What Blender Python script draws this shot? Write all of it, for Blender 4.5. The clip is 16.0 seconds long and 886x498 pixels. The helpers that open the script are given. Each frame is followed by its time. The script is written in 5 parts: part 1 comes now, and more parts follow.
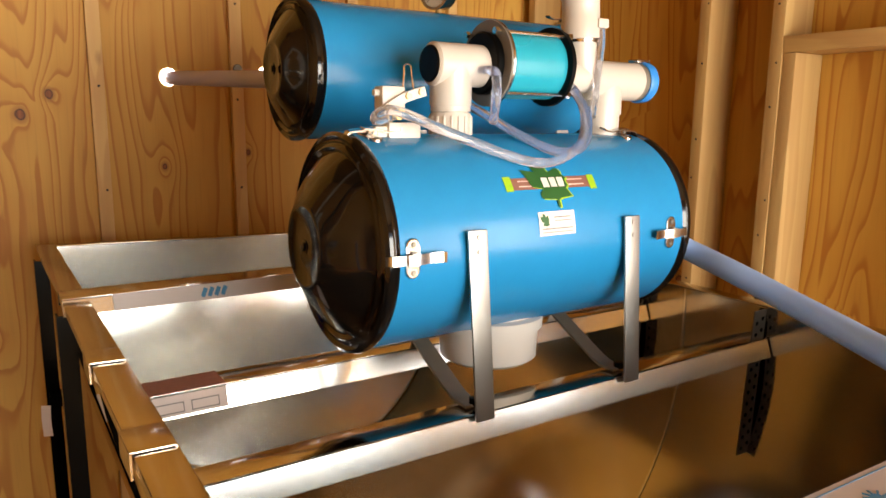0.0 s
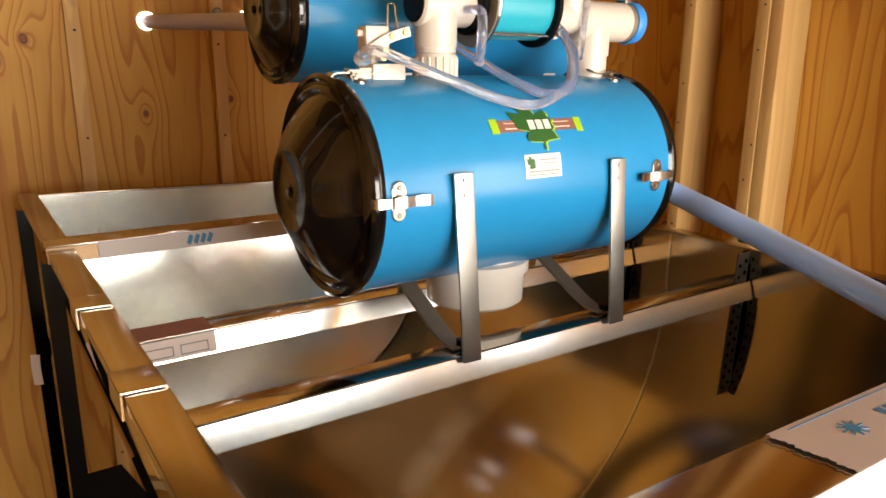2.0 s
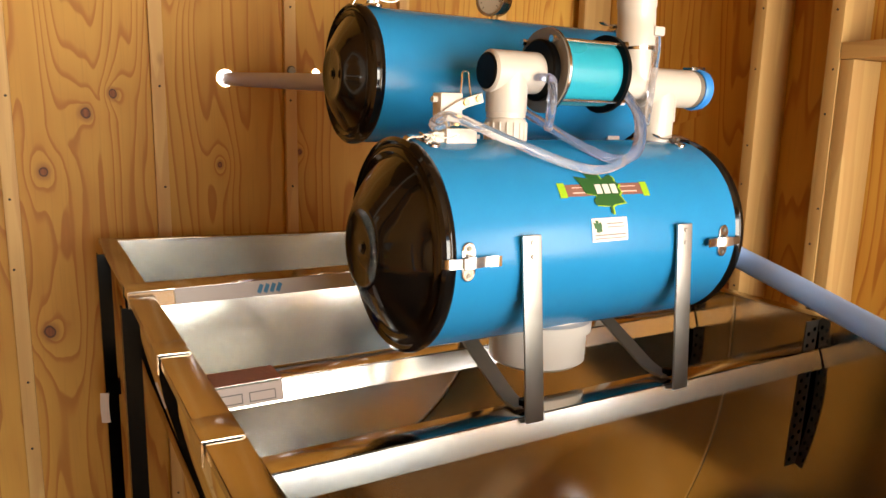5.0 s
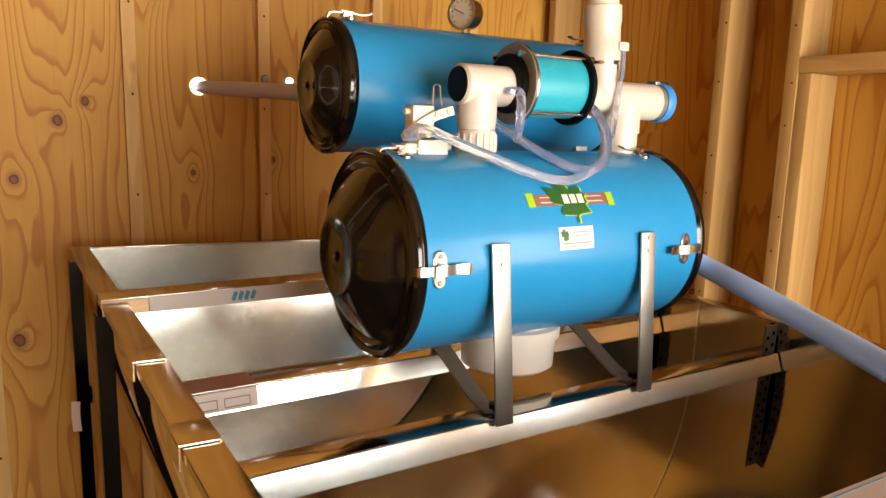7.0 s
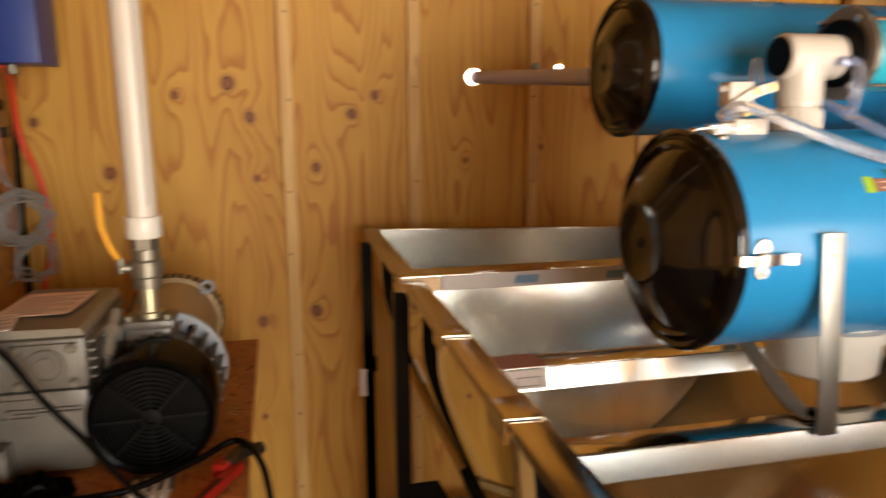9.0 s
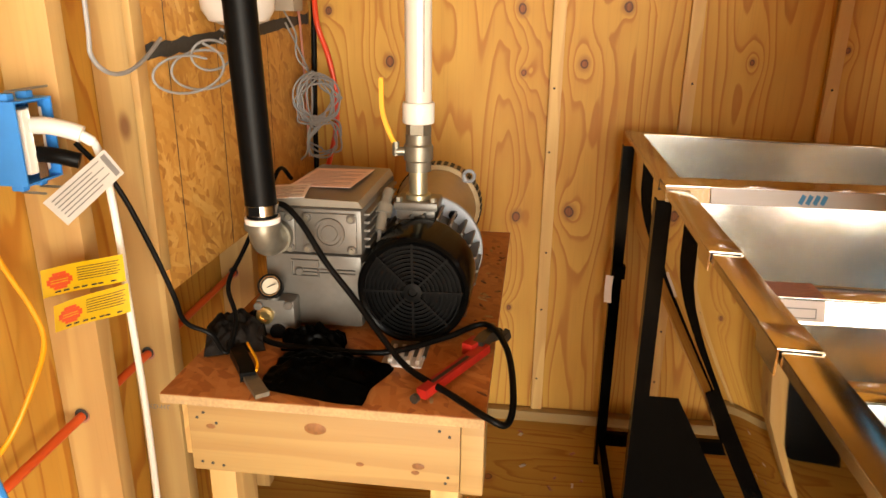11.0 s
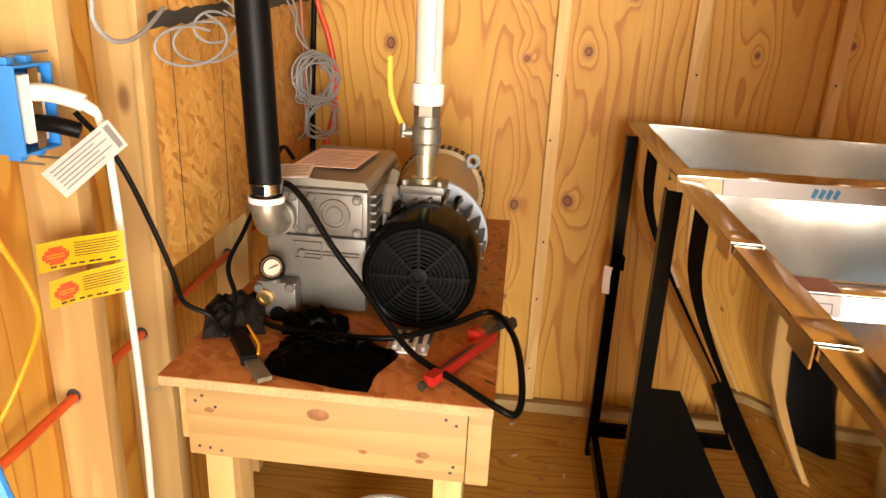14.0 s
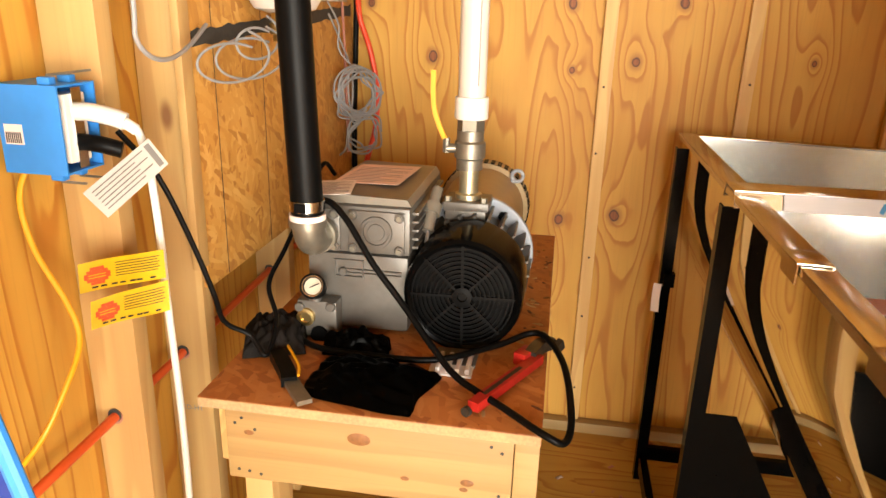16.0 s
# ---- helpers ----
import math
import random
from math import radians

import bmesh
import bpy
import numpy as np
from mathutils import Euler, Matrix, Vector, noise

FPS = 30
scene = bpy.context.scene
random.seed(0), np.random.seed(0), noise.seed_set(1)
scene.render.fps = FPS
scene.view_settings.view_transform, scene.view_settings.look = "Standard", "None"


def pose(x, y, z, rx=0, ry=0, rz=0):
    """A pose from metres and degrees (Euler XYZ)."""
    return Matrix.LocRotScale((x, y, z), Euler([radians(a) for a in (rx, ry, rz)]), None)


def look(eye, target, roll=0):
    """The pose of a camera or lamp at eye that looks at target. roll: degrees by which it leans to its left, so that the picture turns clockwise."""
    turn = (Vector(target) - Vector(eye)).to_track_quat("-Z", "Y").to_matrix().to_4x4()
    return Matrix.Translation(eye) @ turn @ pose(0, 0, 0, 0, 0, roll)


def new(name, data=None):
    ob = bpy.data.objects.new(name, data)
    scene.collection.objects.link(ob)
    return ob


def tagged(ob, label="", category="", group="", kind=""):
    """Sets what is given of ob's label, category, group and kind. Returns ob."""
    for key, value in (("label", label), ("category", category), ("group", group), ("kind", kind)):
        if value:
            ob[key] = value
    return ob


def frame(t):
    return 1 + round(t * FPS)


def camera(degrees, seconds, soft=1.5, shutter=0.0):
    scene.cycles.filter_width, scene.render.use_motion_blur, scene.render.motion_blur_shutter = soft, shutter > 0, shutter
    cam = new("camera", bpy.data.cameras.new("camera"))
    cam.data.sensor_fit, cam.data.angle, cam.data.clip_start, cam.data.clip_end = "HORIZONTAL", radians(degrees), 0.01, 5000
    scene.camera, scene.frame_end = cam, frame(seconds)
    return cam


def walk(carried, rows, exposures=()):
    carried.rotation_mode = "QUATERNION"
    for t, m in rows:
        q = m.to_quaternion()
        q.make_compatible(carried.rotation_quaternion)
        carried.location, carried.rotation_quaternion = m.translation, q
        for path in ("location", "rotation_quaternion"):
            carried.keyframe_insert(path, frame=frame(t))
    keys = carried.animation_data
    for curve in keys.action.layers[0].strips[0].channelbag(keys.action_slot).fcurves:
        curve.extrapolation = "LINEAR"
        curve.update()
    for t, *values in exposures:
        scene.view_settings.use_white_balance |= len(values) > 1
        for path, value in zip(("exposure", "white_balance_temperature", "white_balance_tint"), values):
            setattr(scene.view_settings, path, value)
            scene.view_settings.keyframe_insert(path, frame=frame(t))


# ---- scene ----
cam = camera(63.9, 16.0, shutter=0.5)
PATH = [
    (0, (0.02, 0.009, 1.413), (1.092, 1.659, 1.054), 0.6),
    (0.5, (0.022, 0.012, 1.409), (1.119, 1.636, 1.013), 0.7),
    (1, (0.019, 0.015, 1.407), (1.126, 1.626, 0.983), 0.6),
    (1.5, (0.029, 0.005, 1.397), (1.138, 1.605, 0.941), 0.1),
    (2, (0.02, 0.006, 1.403), (1.106, 1.611, 0.908), 0.4),
    (2.5, (0.014, 0.009, 1.411), (1.055, 1.648, 0.932), 0.2),
    (3, (0.012, 0.011, 1.416), (1.044, 1.661, 0.952), 0.4),
    (3.5, (0.006, 0.009, 1.419), (1.032, 1.671, 0.987), 0.6),
    (4, (-0.005, 0.009, 1.423), (1.009, 1.685, 1.023), 0.8),
    (4.2, (-0.012, 0.011, 1.422), (0.988, 1.698, 1.031), 0.8),
    (6.3, (-0.01, -0.018, 1.427), (0.97, 1.692, 1.087), 1.5),
    (6.5, (-0.014, -0.019, 1.429), (0.998, 1.672, 1.086), 1.6),
    (7, (-0.024, -0.024, 1.43), (1.02, 1.647, 1.088), 1.6),
    (7.5, (-0.037, -0.029, 1.429), (1.003, 1.644, 1.086), 1.4),
    (8, (-0.047, -0.026, 1.429), (0.935, 1.682, 1.084), 1.0),
    (8.5, (-0.074, -0.012, 1.429), (0.767, 1.769, 1.081), 0.8),
    (9, (-0.115, 0.025, 1.419), (0.329, 1.938, 1.04), -0.2),
    (9.5, (-0.139, 0.038, 1.412), (-0.027, 1.991, 0.995), -0.4),
    (10, (-0.137, 0.042, 1.405), (-0.293, 1.972, 0.902), -0.6),
    (10.2, (-0.125, 0.041, 1.407), (-0.338, 1.953, 0.858), -0.5),
    (12.3, (-0.175, 0.044, 1.394), (-0.355, 1.918, 0.718), 3.0),
    (12.5, (-0.179, 0.041, 1.392), (-0.335, 1.917, 0.716), 3.1),
    (13, (-0.19, 0.039, 1.394), (-0.33, 1.92, 0.729), 3.1),
    (13.5, (-0.189, 0.054, 1.39), (-0.357, 1.931, 0.719), 2.7),
    (14, (-0.187, 0.063, 1.388), (-0.371, 1.937, 0.716), 2.7),
    (14.5, (-0.188, 0.07, 1.391), (-0.362, 1.947, 0.723), 2.7),
    (15, (-0.196, 0.084, 1.387), (-0.391, 1.965, 0.736), 2.4),
    (15.5, (-0.2, 0.095, 1.386), (-0.459, 1.969, 0.737), 1.7),
    (16, (-0.199, 0.103, 1.386), (-0.498, 1.973, 0.741), 1.6),
]
EXPOSURES = [(0.0, 1.25, 7000, 10), (6.3, 1.3, 7200, 10), (8.4, 1.3, 7200, 10), (9.0, 1.12, 7300, 10), (10.2, 1.5, 7900, 10), (12.3, 2.2, 7250, 10), (16.0, 2.2, 7200, 10)]
walk(cam, [(t, look(eye, target, roll)) for t, eye, target, roll in PATH], EXPOSURES)

# ---- world and light ----
world = bpy.data.worlds.new("world")
scene.world = world
world.use_nodes = True
_sky = world.node_tree.nodes.new("ShaderNodeTexSky")
_sky.sky_type = "NISHITA"
_sky.sun_disc = False
_sky.sun_elevation, _sky.sun_rotation = radians(48.5), radians(206)
world.node_tree.links.new(_sky.outputs[0], world.node_tree.nodes["Background"].inputs[0])
world.node_tree.nodes["Background"].inputs[1].default_value = 0.1


def area_lamp(name, m, sx, sy, watts, colour):
    data = bpy.data.lights.new(name, "AREA")
    data.shape, data.size, data.size_y, data.energy, data.color = "RECTANGLE", sx, sy, watts, colour
    ob = new(name, data)
    ob.matrix_basis = m
    return ob


_sun = bpy.data.lights.new("sun", "SUN")
_sun.energy, _sun.angle, _sun.color = 5.0, radians(0.6), (1.0, 0.94, 0.85)
new("sun", _sun).matrix_basis = look((-0.75, -5.0, 3.9), (0.75, -1.9, 0))
# daylight through the wide open doorway behind the camera, and the open door in the side wall
area_lamp("doorway_daylight", look((0.85, -2.26, 1.03), (0.85, 1.0, 1.03)), 2.1, 1.7, 84, (1.0, 0.98, 0.94))
area_lamp("side_door_daylight", look((2.0, -0.98, 1.06), (0.0, -0.98, 1.06)), 0.58, 1.60, 14, (0.98, 0.98, 1.0))


# ---- materials ----
class Nodes:
    """A short way to write a node material."""

    def __init__(self, name, rough=0.5, metal=0.0):
        self.mat = bpy.data.materials.new(name)
        self.mat.use_nodes = True
        self.nt = self.mat.node_tree
        self.bsdf = self.nt.nodes["Principled BSDF"]
        self.bsdf.inputs["Roughness"].default_value = rough
        self.bsdf.inputs["Metallic"].default_value = metal
        self.coord = self.nt.nodes.new("ShaderNodeTexCoord").outputs["Object"]

    def put(self, socket, value):
        if isinstance(value, bpy.types.NodeSocket):
            self.nt.links.new(value, socket)
        elif value is not None:
            socket.default_value = value

    def math(self, op, a, b=None, c=None):
        n = self.nt.nodes.new("ShaderNodeMath")
        n.operation = op
        for i, v in enumerate((a, b, c)):
            self.put(n.inputs[i], v)
        return n.outputs[0]

    def scaled(self, s, vec=None):
        n = self.nt.nodes.new("ShaderNodeVectorMath")
        n.operation = "MULTIPLY"
        self.put(n.inputs[0], vec or self.coord)
        n.inputs[1].default_value = s
        return n.outputs[0]

    def added(self, a, b):
        n = self.nt.nodes.new("ShaderNodeVectorMath")
        n.operation = "ADD"
        self.put(n.inputs[0], a)
        self.put(n.inputs[1], b)
        return n.outputs[0]

    def split(self, vec=None):
        n = self.nt.nodes.new("ShaderNodeSeparateXYZ")
        self.put(n.inputs[0], vec or self.coord)
        return n.outputs

    def joinv(self, x, y, z):
        n = self.nt.nodes.new("ShaderNodeCombineXYZ")
        for i, v in enumerate((x, y, z)):
            self.put(n.inputs[i], v)
        return n.outputs[0]

    def noise(self, vec, scale=1.0, detail=3.0, rough=0.5, distort=0.0):
        n = self.nt.nodes.new("ShaderNodeTexNoise")
        self.put(n.inputs["Vector"], vec)
        n.inputs["Scale"].default_value, n.inputs["Detail"].default_value = scale, detail
        n.inputs["Roughness"].default_value, n.inputs["Distortion"].default_value = rough, distort
        return n.outputs[0]

    def voronoi(self, vec, scale, out="Distance", dims="3D", feature="F1", rand=1.0):
        n = self.nt.nodes.new("ShaderNodeTexVoronoi")
        n.voronoi_dimensions, n.feature = dims, feature
        self.put(n.inputs["Vector"], vec)
        n.inputs["Scale"].default_value, n.inputs["Randomness"].default_value = scale, rand
        return n.outputs[out]

    def ramp(self, fac, *stops):
        n = self.nt.nodes.new("ShaderNodeValToRGB")
        e = n.color_ramp.elements
        while len(e) < len(stops):
            e.new(0.5)
        for el, (p, c) in zip(e, stops):
            el.position, el.color = p, (*c, 1) if len(c) == 3 else c
        self.put(n.inputs[0], fac)
        return n.outputs[0]

    def mix(self, fac, a, b, mode="MIX"):
        n = self.nt.nodes.new("ShaderNodeMixRGB")
        n.blend_type = mode
        self.put(n.inputs[0], fac)
        for s, v in ((n.inputs[1], a), (n.inputs[2], b)):
            self.put(s, (*v, 1) if isinstance(v, tuple) and len(v) == 3 else v)
        return n.outputs[0]

    def rnd(self):
        return self.nt.nodes.new("ShaderNodeObjectInfo").outputs["Random"]

    def colour(self, v):
        self.put(self.bsdf.inputs["Base Color"], (*v, 1) if isinstance(v, tuple) and len(v) == 3 else v)

    def rough(self, v):
        self.put(self.bsdf.inputs["Roughness"], v)

    def bump(self, height, strength=0.2, dist=0.002):
        n = self.nt.nodes.new("ShaderNodeBump")
        n.inputs["Strength"].default_value, n.inputs["Distance"].default_value = strength, dist
        self.put(n.inputs["Height"], height)
        self.put(self.bsdf.inputs["Normal"], n.outputs[0])

    def span(self, v, a, b):
        n = self.nt.nodes.new("ShaderNodeMapRange")
        n.interpolation_type = "SMOOTHSTEP"
        self.put(n.inputs[0], v)
        n.inputs[1].default_value, n.inputs[2].default_value = a, b
        return n.outputs[0]


def plain(name, colour, rough=0.5, metal=0.0, vary=0.15, scale=40, bump=0.05, shine=0.5):
    """A painted, moulded or metal surface with a little mottling and wear."""
    n = Nodes(name, rough, metal)
    n.bsdf.inputs["Specular IOR Level"].default_value = shine
    fine = n.noise(n.coord, scale, 4)
    big = n.noise(n.coord, scale / 9, 3)
    f = n.math("MULTIPLY", n.math("ADD", fine, big), 0.5)
    dark = tuple(c * (1 - vary) for c in colour)
    lite = tuple(min(1, c * (1 + vary)) for c in colour)
    n.colour(n.ramp(f, (0.3, dark), (0.7, lite)))
    n.rough(n.math("MULTIPLY_ADD", big, 0.25 * rough + 0.05, rough * 0.87))
    if bump:
        n.bump(fine, bump, 0.001)
    return n.mat


def plywood(name, knots=(), tone=1.0, flat=False, many=0.25):
    """Rotary-cut softwood plywood: contour grain that flows round dark knots."""
    n = Nodes(name, 0.62)
    x, y, z = n.split()
    if flat:
        u, v = x, n.math("ADD", y, n.math("MULTIPLY", z, 0.3))
        u, v = y, x
    else:
        u, v = n.math("ADD", x, n.math("MULTIPLY", y, 0.97)), z
    p = n.joinv(u, v, 0.0)
    cell = n.voronoi(p, 3.1, "Distance", "2D")
    pick = n.split(n.voronoi(p, 3.1, "Color", "2D"))[0]
    live = n.math("LESS_THAN", pick, many)
    d = n.math("DIVIDE", cell, n.math("MAXIMUM", live, 0.001))
    d = n.math("MULTIPLY", d, 1 / 3.1)
    warp = n.math("MULTIPLY", n.math("SUBTRACT", n.noise(p, 14, 2), 0.5), 0.022)
    for ku, kv, kr in knots:
        du = n.math("SUBTRACT", u, ku)
        dv = n.math("MULTIPLY", n.math("SUBTRACT", v, kv), 0.8)
        dd = n.math("SQRT", n.math("MULTIPLY_ADD", du, du, n.math("MULTIPLY", dv, dv)))
        d = n.math("MINIMUM", d, n.math("MULTIPLY", dd, 0.02 / kr))
    d = n.math("MAXIMUM", n.math("ADD", d, warp), 0.0)
    pull = n.math("POWER", 2.718, n.math("MULTIPLY", d, -17.0))
    field = n.noise(n.scaled((3.2, 0.36, 1.0), p), 1.0, 2.5, 0.42)
    drift = n.noise(n.scaled((9.0, 0.9, 1.0), p), 1.0, 2.0, 0.5)
    val = n.math("ADD", n.math("MULTIPLY_ADD", field, 25.0, n.math("MULTIPLY", drift, 3.6)), n.math("MULTIPLY", pull, 2.6))
    ring = n.math("FRACT", val)
    soft = n.math("MULTIPLY", n.span(ring, 0.05, 0.85), n.math("SUBTRACT", 1.0, n.span(ring, 0.90, 0.98)))
    thin = n.math("MULTIPLY", n.span(ring, 0.62, 0.86), n.math("SUBTRACT", 1.0, n.span(ring, 0.90, 0.98)))
    saw = n.math("MULTIPLY_ADD", thin, 0.68, n.math("MULTIPLY", soft, 0.27))
    fibre = n.noise(n.scaled((150.0, 4.0, 1.0), p), 1.0, 3)
    tint = n.noise(p, 1.3, 2)
    base = n.ramp(tint, (0.3, (0.46 * tone, 0.235 * tone, 0.0328 * tone)), (0.7, (0.55 * tone, 0.309 * tone, 0.0568 * tone)))
    late = n.mix(1.0, base, (0.63, 0.36, 0.13), "MULTIPLY")
    col = n.mix(n.math("MULTIPLY", saw, 0.76), base, late)
    blotch = n.noise(n.scaled((5.0, 1.6, 1.0), p), 1.0, 4, 0.6)
    col = n.mix(n.math("MULTIPLY", n.span(blotch, 0.45, 0.75), 0.4), col, n.mix(1.0, base, (0.74, 0.56, 0.38), "MULTIPLY"))
    col = n.mix(n.math("MULTIPLY", n.span(fibre, 0.5, 0.75), 0.22), col, (0.29 * tone, 0.134 * tone, 0.0316 * tone))
    col = n.mix(n.math("MULTIPLY", n.math("SUBTRACT", 1.0, n.span(d, 0.016, 0.034)), 0.6), col, (0.27, 0.10, 0.024))
    col = n.mix(n.math("SUBTRACT", 1.0, n.span(d, 0.0135, 0.0175)), col, (0.085, 0.029, 0.010))
    heart = n.math("SUBTRACT", 1.0, n.span(d, 0.009, 0.0135))
    col = n.mix(n.math("MULTIPLY", heart, n.span(fibre, 0.2, 0.6)), col, (0.26, 0.080, 0.018))
    n.colour(col)
    n.bump(n.math("ADD", saw, fibre), 0.18, 0.001)
    return n.mat


def pine(name, axis=2, tone=1.0):
    """Planed framing lumber with grain along one axis."""
    n = Nodes(name, 0.6)
    shift = n.math("MULTIPLY", n.rnd(), 17.0)
    p = n.added(n.coord, n.joinv(shift, shift, shift))
    s = [7.0, 7.0, 7.0]
    s[axis] = 0.55
    f = n.noise(n.scaled(tuple(s), p), 1.0, 2.5, 0.45)
    ring = n.math("FRACT", n.math("MULTIPLY", f, 9.0))
    saw = n.math("MULTIPLY", n.span(ring, 0.0, 0.75), n.math("SUBTRACT", 1.0, n.span(ring, 0.88, 1.0)))
    s2 = [210.0, 210.0, 210.0]
    s2[axis] = 5.0
    fib = n.noise(n.scaled(tuple(s2), p), 1.0, 2)
    base = n.ramp(n.rnd(), (0.0, (0.51 * tone, 0.318 * tone, 0.112 * tone)), (1.0, (0.56 * tone, 0.373 * tone, 0.148 * tone)))
    col = n.mix(n.math("MULTIPLY", saw, 0.4), base, (0.37 * tone, 0.181 * tone, 0.0635 * tone))
    col = n.mix(n.math("MULTIPLY", n.span(fib, 0.5, 0.8), 0.2), col, (0.34 * tone, 0.178 * tone, 0.0665 * tone))
    sk = [9.0, 9.0, 9.0]
    sk[axis] = 4.0
    kd = n.voronoi(n.scaled(tuple(sk), p), 1.0)
    kp = n.split(n.voronoi(n.scaled(tuple(sk), p), 1.0, "Color"))[1]
    kn = n.math("MULTIPLY", n.math("LESS_THAN", kp, 0.16), n.math("SUBTRACT", 1.0, n.span(kd, 0.05, 0.16)))
    col = n.mix(n.math("MULTIPLY", kn, 0.85), col, (0.16, 0.06, 0.022))
    n.colour(col)
    n.bump(n.math("ADD", fib, saw), 0.12, 0.001)
    return n.mat


def osb(name, tone=0.6, top=False, warm=1.0):
    """Strand board: long overlapping flakes lying at many angles, in many tones."""
    n = Nodes(name, 0.55)
    x, y, z = n.split()
    p = n.joinv(x, y, 0.0) if top else n.joinv(y, z, 0.0)
    bend = n.noise(p, 11, 2)
    layers = []
    for k, turn in enumerate((0.25, 1.0, 1.75, 2.6)):
        u, v, _ = n.split(p)
        cs, sn = math.cos(turn), math.sin(turn)
        a = n.math("ADD", n.math("MULTIPLY_ADD", u, cs, n.math("MULTIPLY", v, sn)), n.math("MULTIPLY", bend, 0.03))
        b = n.math("ADD", n.math("MULTIPLY_ADD", u, -sn, n.math("MULTIPLY", v, cs)), n.math("MULTIPLY", bend, 0.02))
        q = n.joinv(n.math("MULTIPLY", a, 15.0 + 3 * k), n.math("MULTIPLY", b, 85.0), 0.7 * k)
        layers.append(n.split(n.voronoi(q, 1.0, "Color", "2D")))
    f = layers[0][0]
    for lay, cut in zip(layers[1:], (0.5, 0.55, 0.62)):
        pick = n.math("GREATER_THAN", lay[1], cut)
        f = n.math("ADD", n.math("MULTIPLY", f, n.math("SUBTRACT", 1.0, pick)), n.math("MULTIPLY", lay[0], pick))
    stain = n.noise(p, 4.0, 4, 0.6)
    col = n.ramp(f, (0.0, (0.4 * tone, 0.177 * tone * warm, 0.036 * tone * warm)), (0.3, (0.54 * tone, 0.273 * tone * warm, 0.0576 * tone * warm)), (0.7, (0.6 * tone, 0.321 * tone * warm, 0.0756 * tone * warm)), (1.0, (0.68 * tone, 0.403 * tone * warm, 0.115 * tone * warm)))
    col = n.mix(n.math("MULTIPLY", n.span(stain, 0.52, 0.72), 0.45 if top else 0.2), col, (0.26 * tone, 0.0815 * tone * warm, 0.018 * tone * warm))
    n.colour(col)
    n.bump(f, 0.15, 0.001)
    return n.mat


def steel(name, colour=(0.62, 0.6, 0.57), rough=0.16, brush=(4.0, 160.0, 160.0), strength=0.05, spots=0.1):
    """Rolled sheet metal: faint brushed streaks, smears and a slightly uneven sheen."""
    n = Nodes(name, rough, 1.0)
    streak = n.noise(n.scaled(brush), 1.0, 3)
    smear = n.noise(n.coord, 5.0, 4, 0.6)
    n.colour(n.ramp(smear, (0.3, tuple(c * 0.9 for c in colour)), (0.7, colour)))
    n.rough(n.math("MULTIPLY_ADD", smear, spots, rough - spots * 0.45))
    if strength:
        n.bump(streak, strength * 0.35, 0.0002)
    return n.mat


def clear(name, tint, rough=0.08):
    n = Nodes(name, rough)
    n.colour(tint)
    n.bsdf.inputs["Transmission Weight"].default_value = 0.9
    n.bsdf.inputs["IOR"].default_value = 1.35
    n.rough(n.math("MULTIPLY_ADD", n.noise(n.coord, 30, 3), 0.12, rough))
    return n.mat


KNOTS = [(ux + 2.33 * 0.97, z, r) for ux, z, r in (
    (0.006, 1.246, 0.017), (-0.182, 0.749, 0.017), (-0.010, 0.774, 0.020), (0.125, 1.415, 0.017), (0.199, 1.472, 0.013),
    (-0.604, 1.243, 0.018), (-0.178, 1.217, 0.011), (-0.19, 1.406, 0.017), (-0.252, 1.506, 0.020), (-0.404, 1.471, 0.013),
    (-0.797, 1.39, 0.014), (0.498, 1.261, 0.011), (0.762, 1.30, 0.009), (-0.192, 0.42, 0.010), (0.40, 1.80, 0.015), (1.25, 1.55, 0.013))]
M_PLY = plywood("plywood_wall", KNOTS, 1.04, many=0.0)
M_PLYR = plywood("plywood_side", many=0.08)
# unseen ceiling: dark tone added to dim tank reflections and upper bounce light
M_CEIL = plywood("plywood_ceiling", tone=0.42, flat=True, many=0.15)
M_FLOOR = plywood("plywood_floor", tone=0.8, flat=True)
M_PINE = pine("pine_upright", 2, 0.84)
M_BATTEN = pine("pine_batten", 2, 1.15)
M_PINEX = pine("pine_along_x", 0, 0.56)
M_PINEY = pine("pine_along_y", 1, 0.95)
M_OSB = osb("strand_board", 0.80, False, 0.95)
M_OSBT = osb("strand_board_top", 0.56, True, 0.64)
# same stainless twice: liner darkened, end sheet lightened for the reflections they show
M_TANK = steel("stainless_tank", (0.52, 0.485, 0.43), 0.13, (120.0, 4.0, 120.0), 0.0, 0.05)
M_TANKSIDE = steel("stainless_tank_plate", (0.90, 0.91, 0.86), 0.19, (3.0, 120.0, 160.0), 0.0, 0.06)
M_MIRROR = steel("stainless_mirror", (0.80, 0.76, 0.68), 0.025, (3.0, 90.0, 90.0), 0.0, 0.02)
M_RIM = steel("stainless_rim", (0.56, 0.50, 0.42), 0.17, (3.0, 90.0, 90.0), 0.0, 0.08)
M_BAR = steel("dull_flat_bar", (0.44, 0.43, 0.40), 0.40, (60.0, 60.0, 5.0), 0.05, 0.2)
M_DARKSTEEL = plain("dark_steel", (0.05, 0.043, 0.035), 0.34, 0.6, 0.3, 80, 0.1)
M_GALV = steel("galvanised_channel", (0.72, 0.72, 0.68), 0.2, (6.0, 140.0, 60.0), 0.0, 0.02)
M_RAILTOP = steel("rail_web", (0.60, 0.56, 0.50), 0.12, (4.0, 120.0, 120.0), 0.03, 0.1)
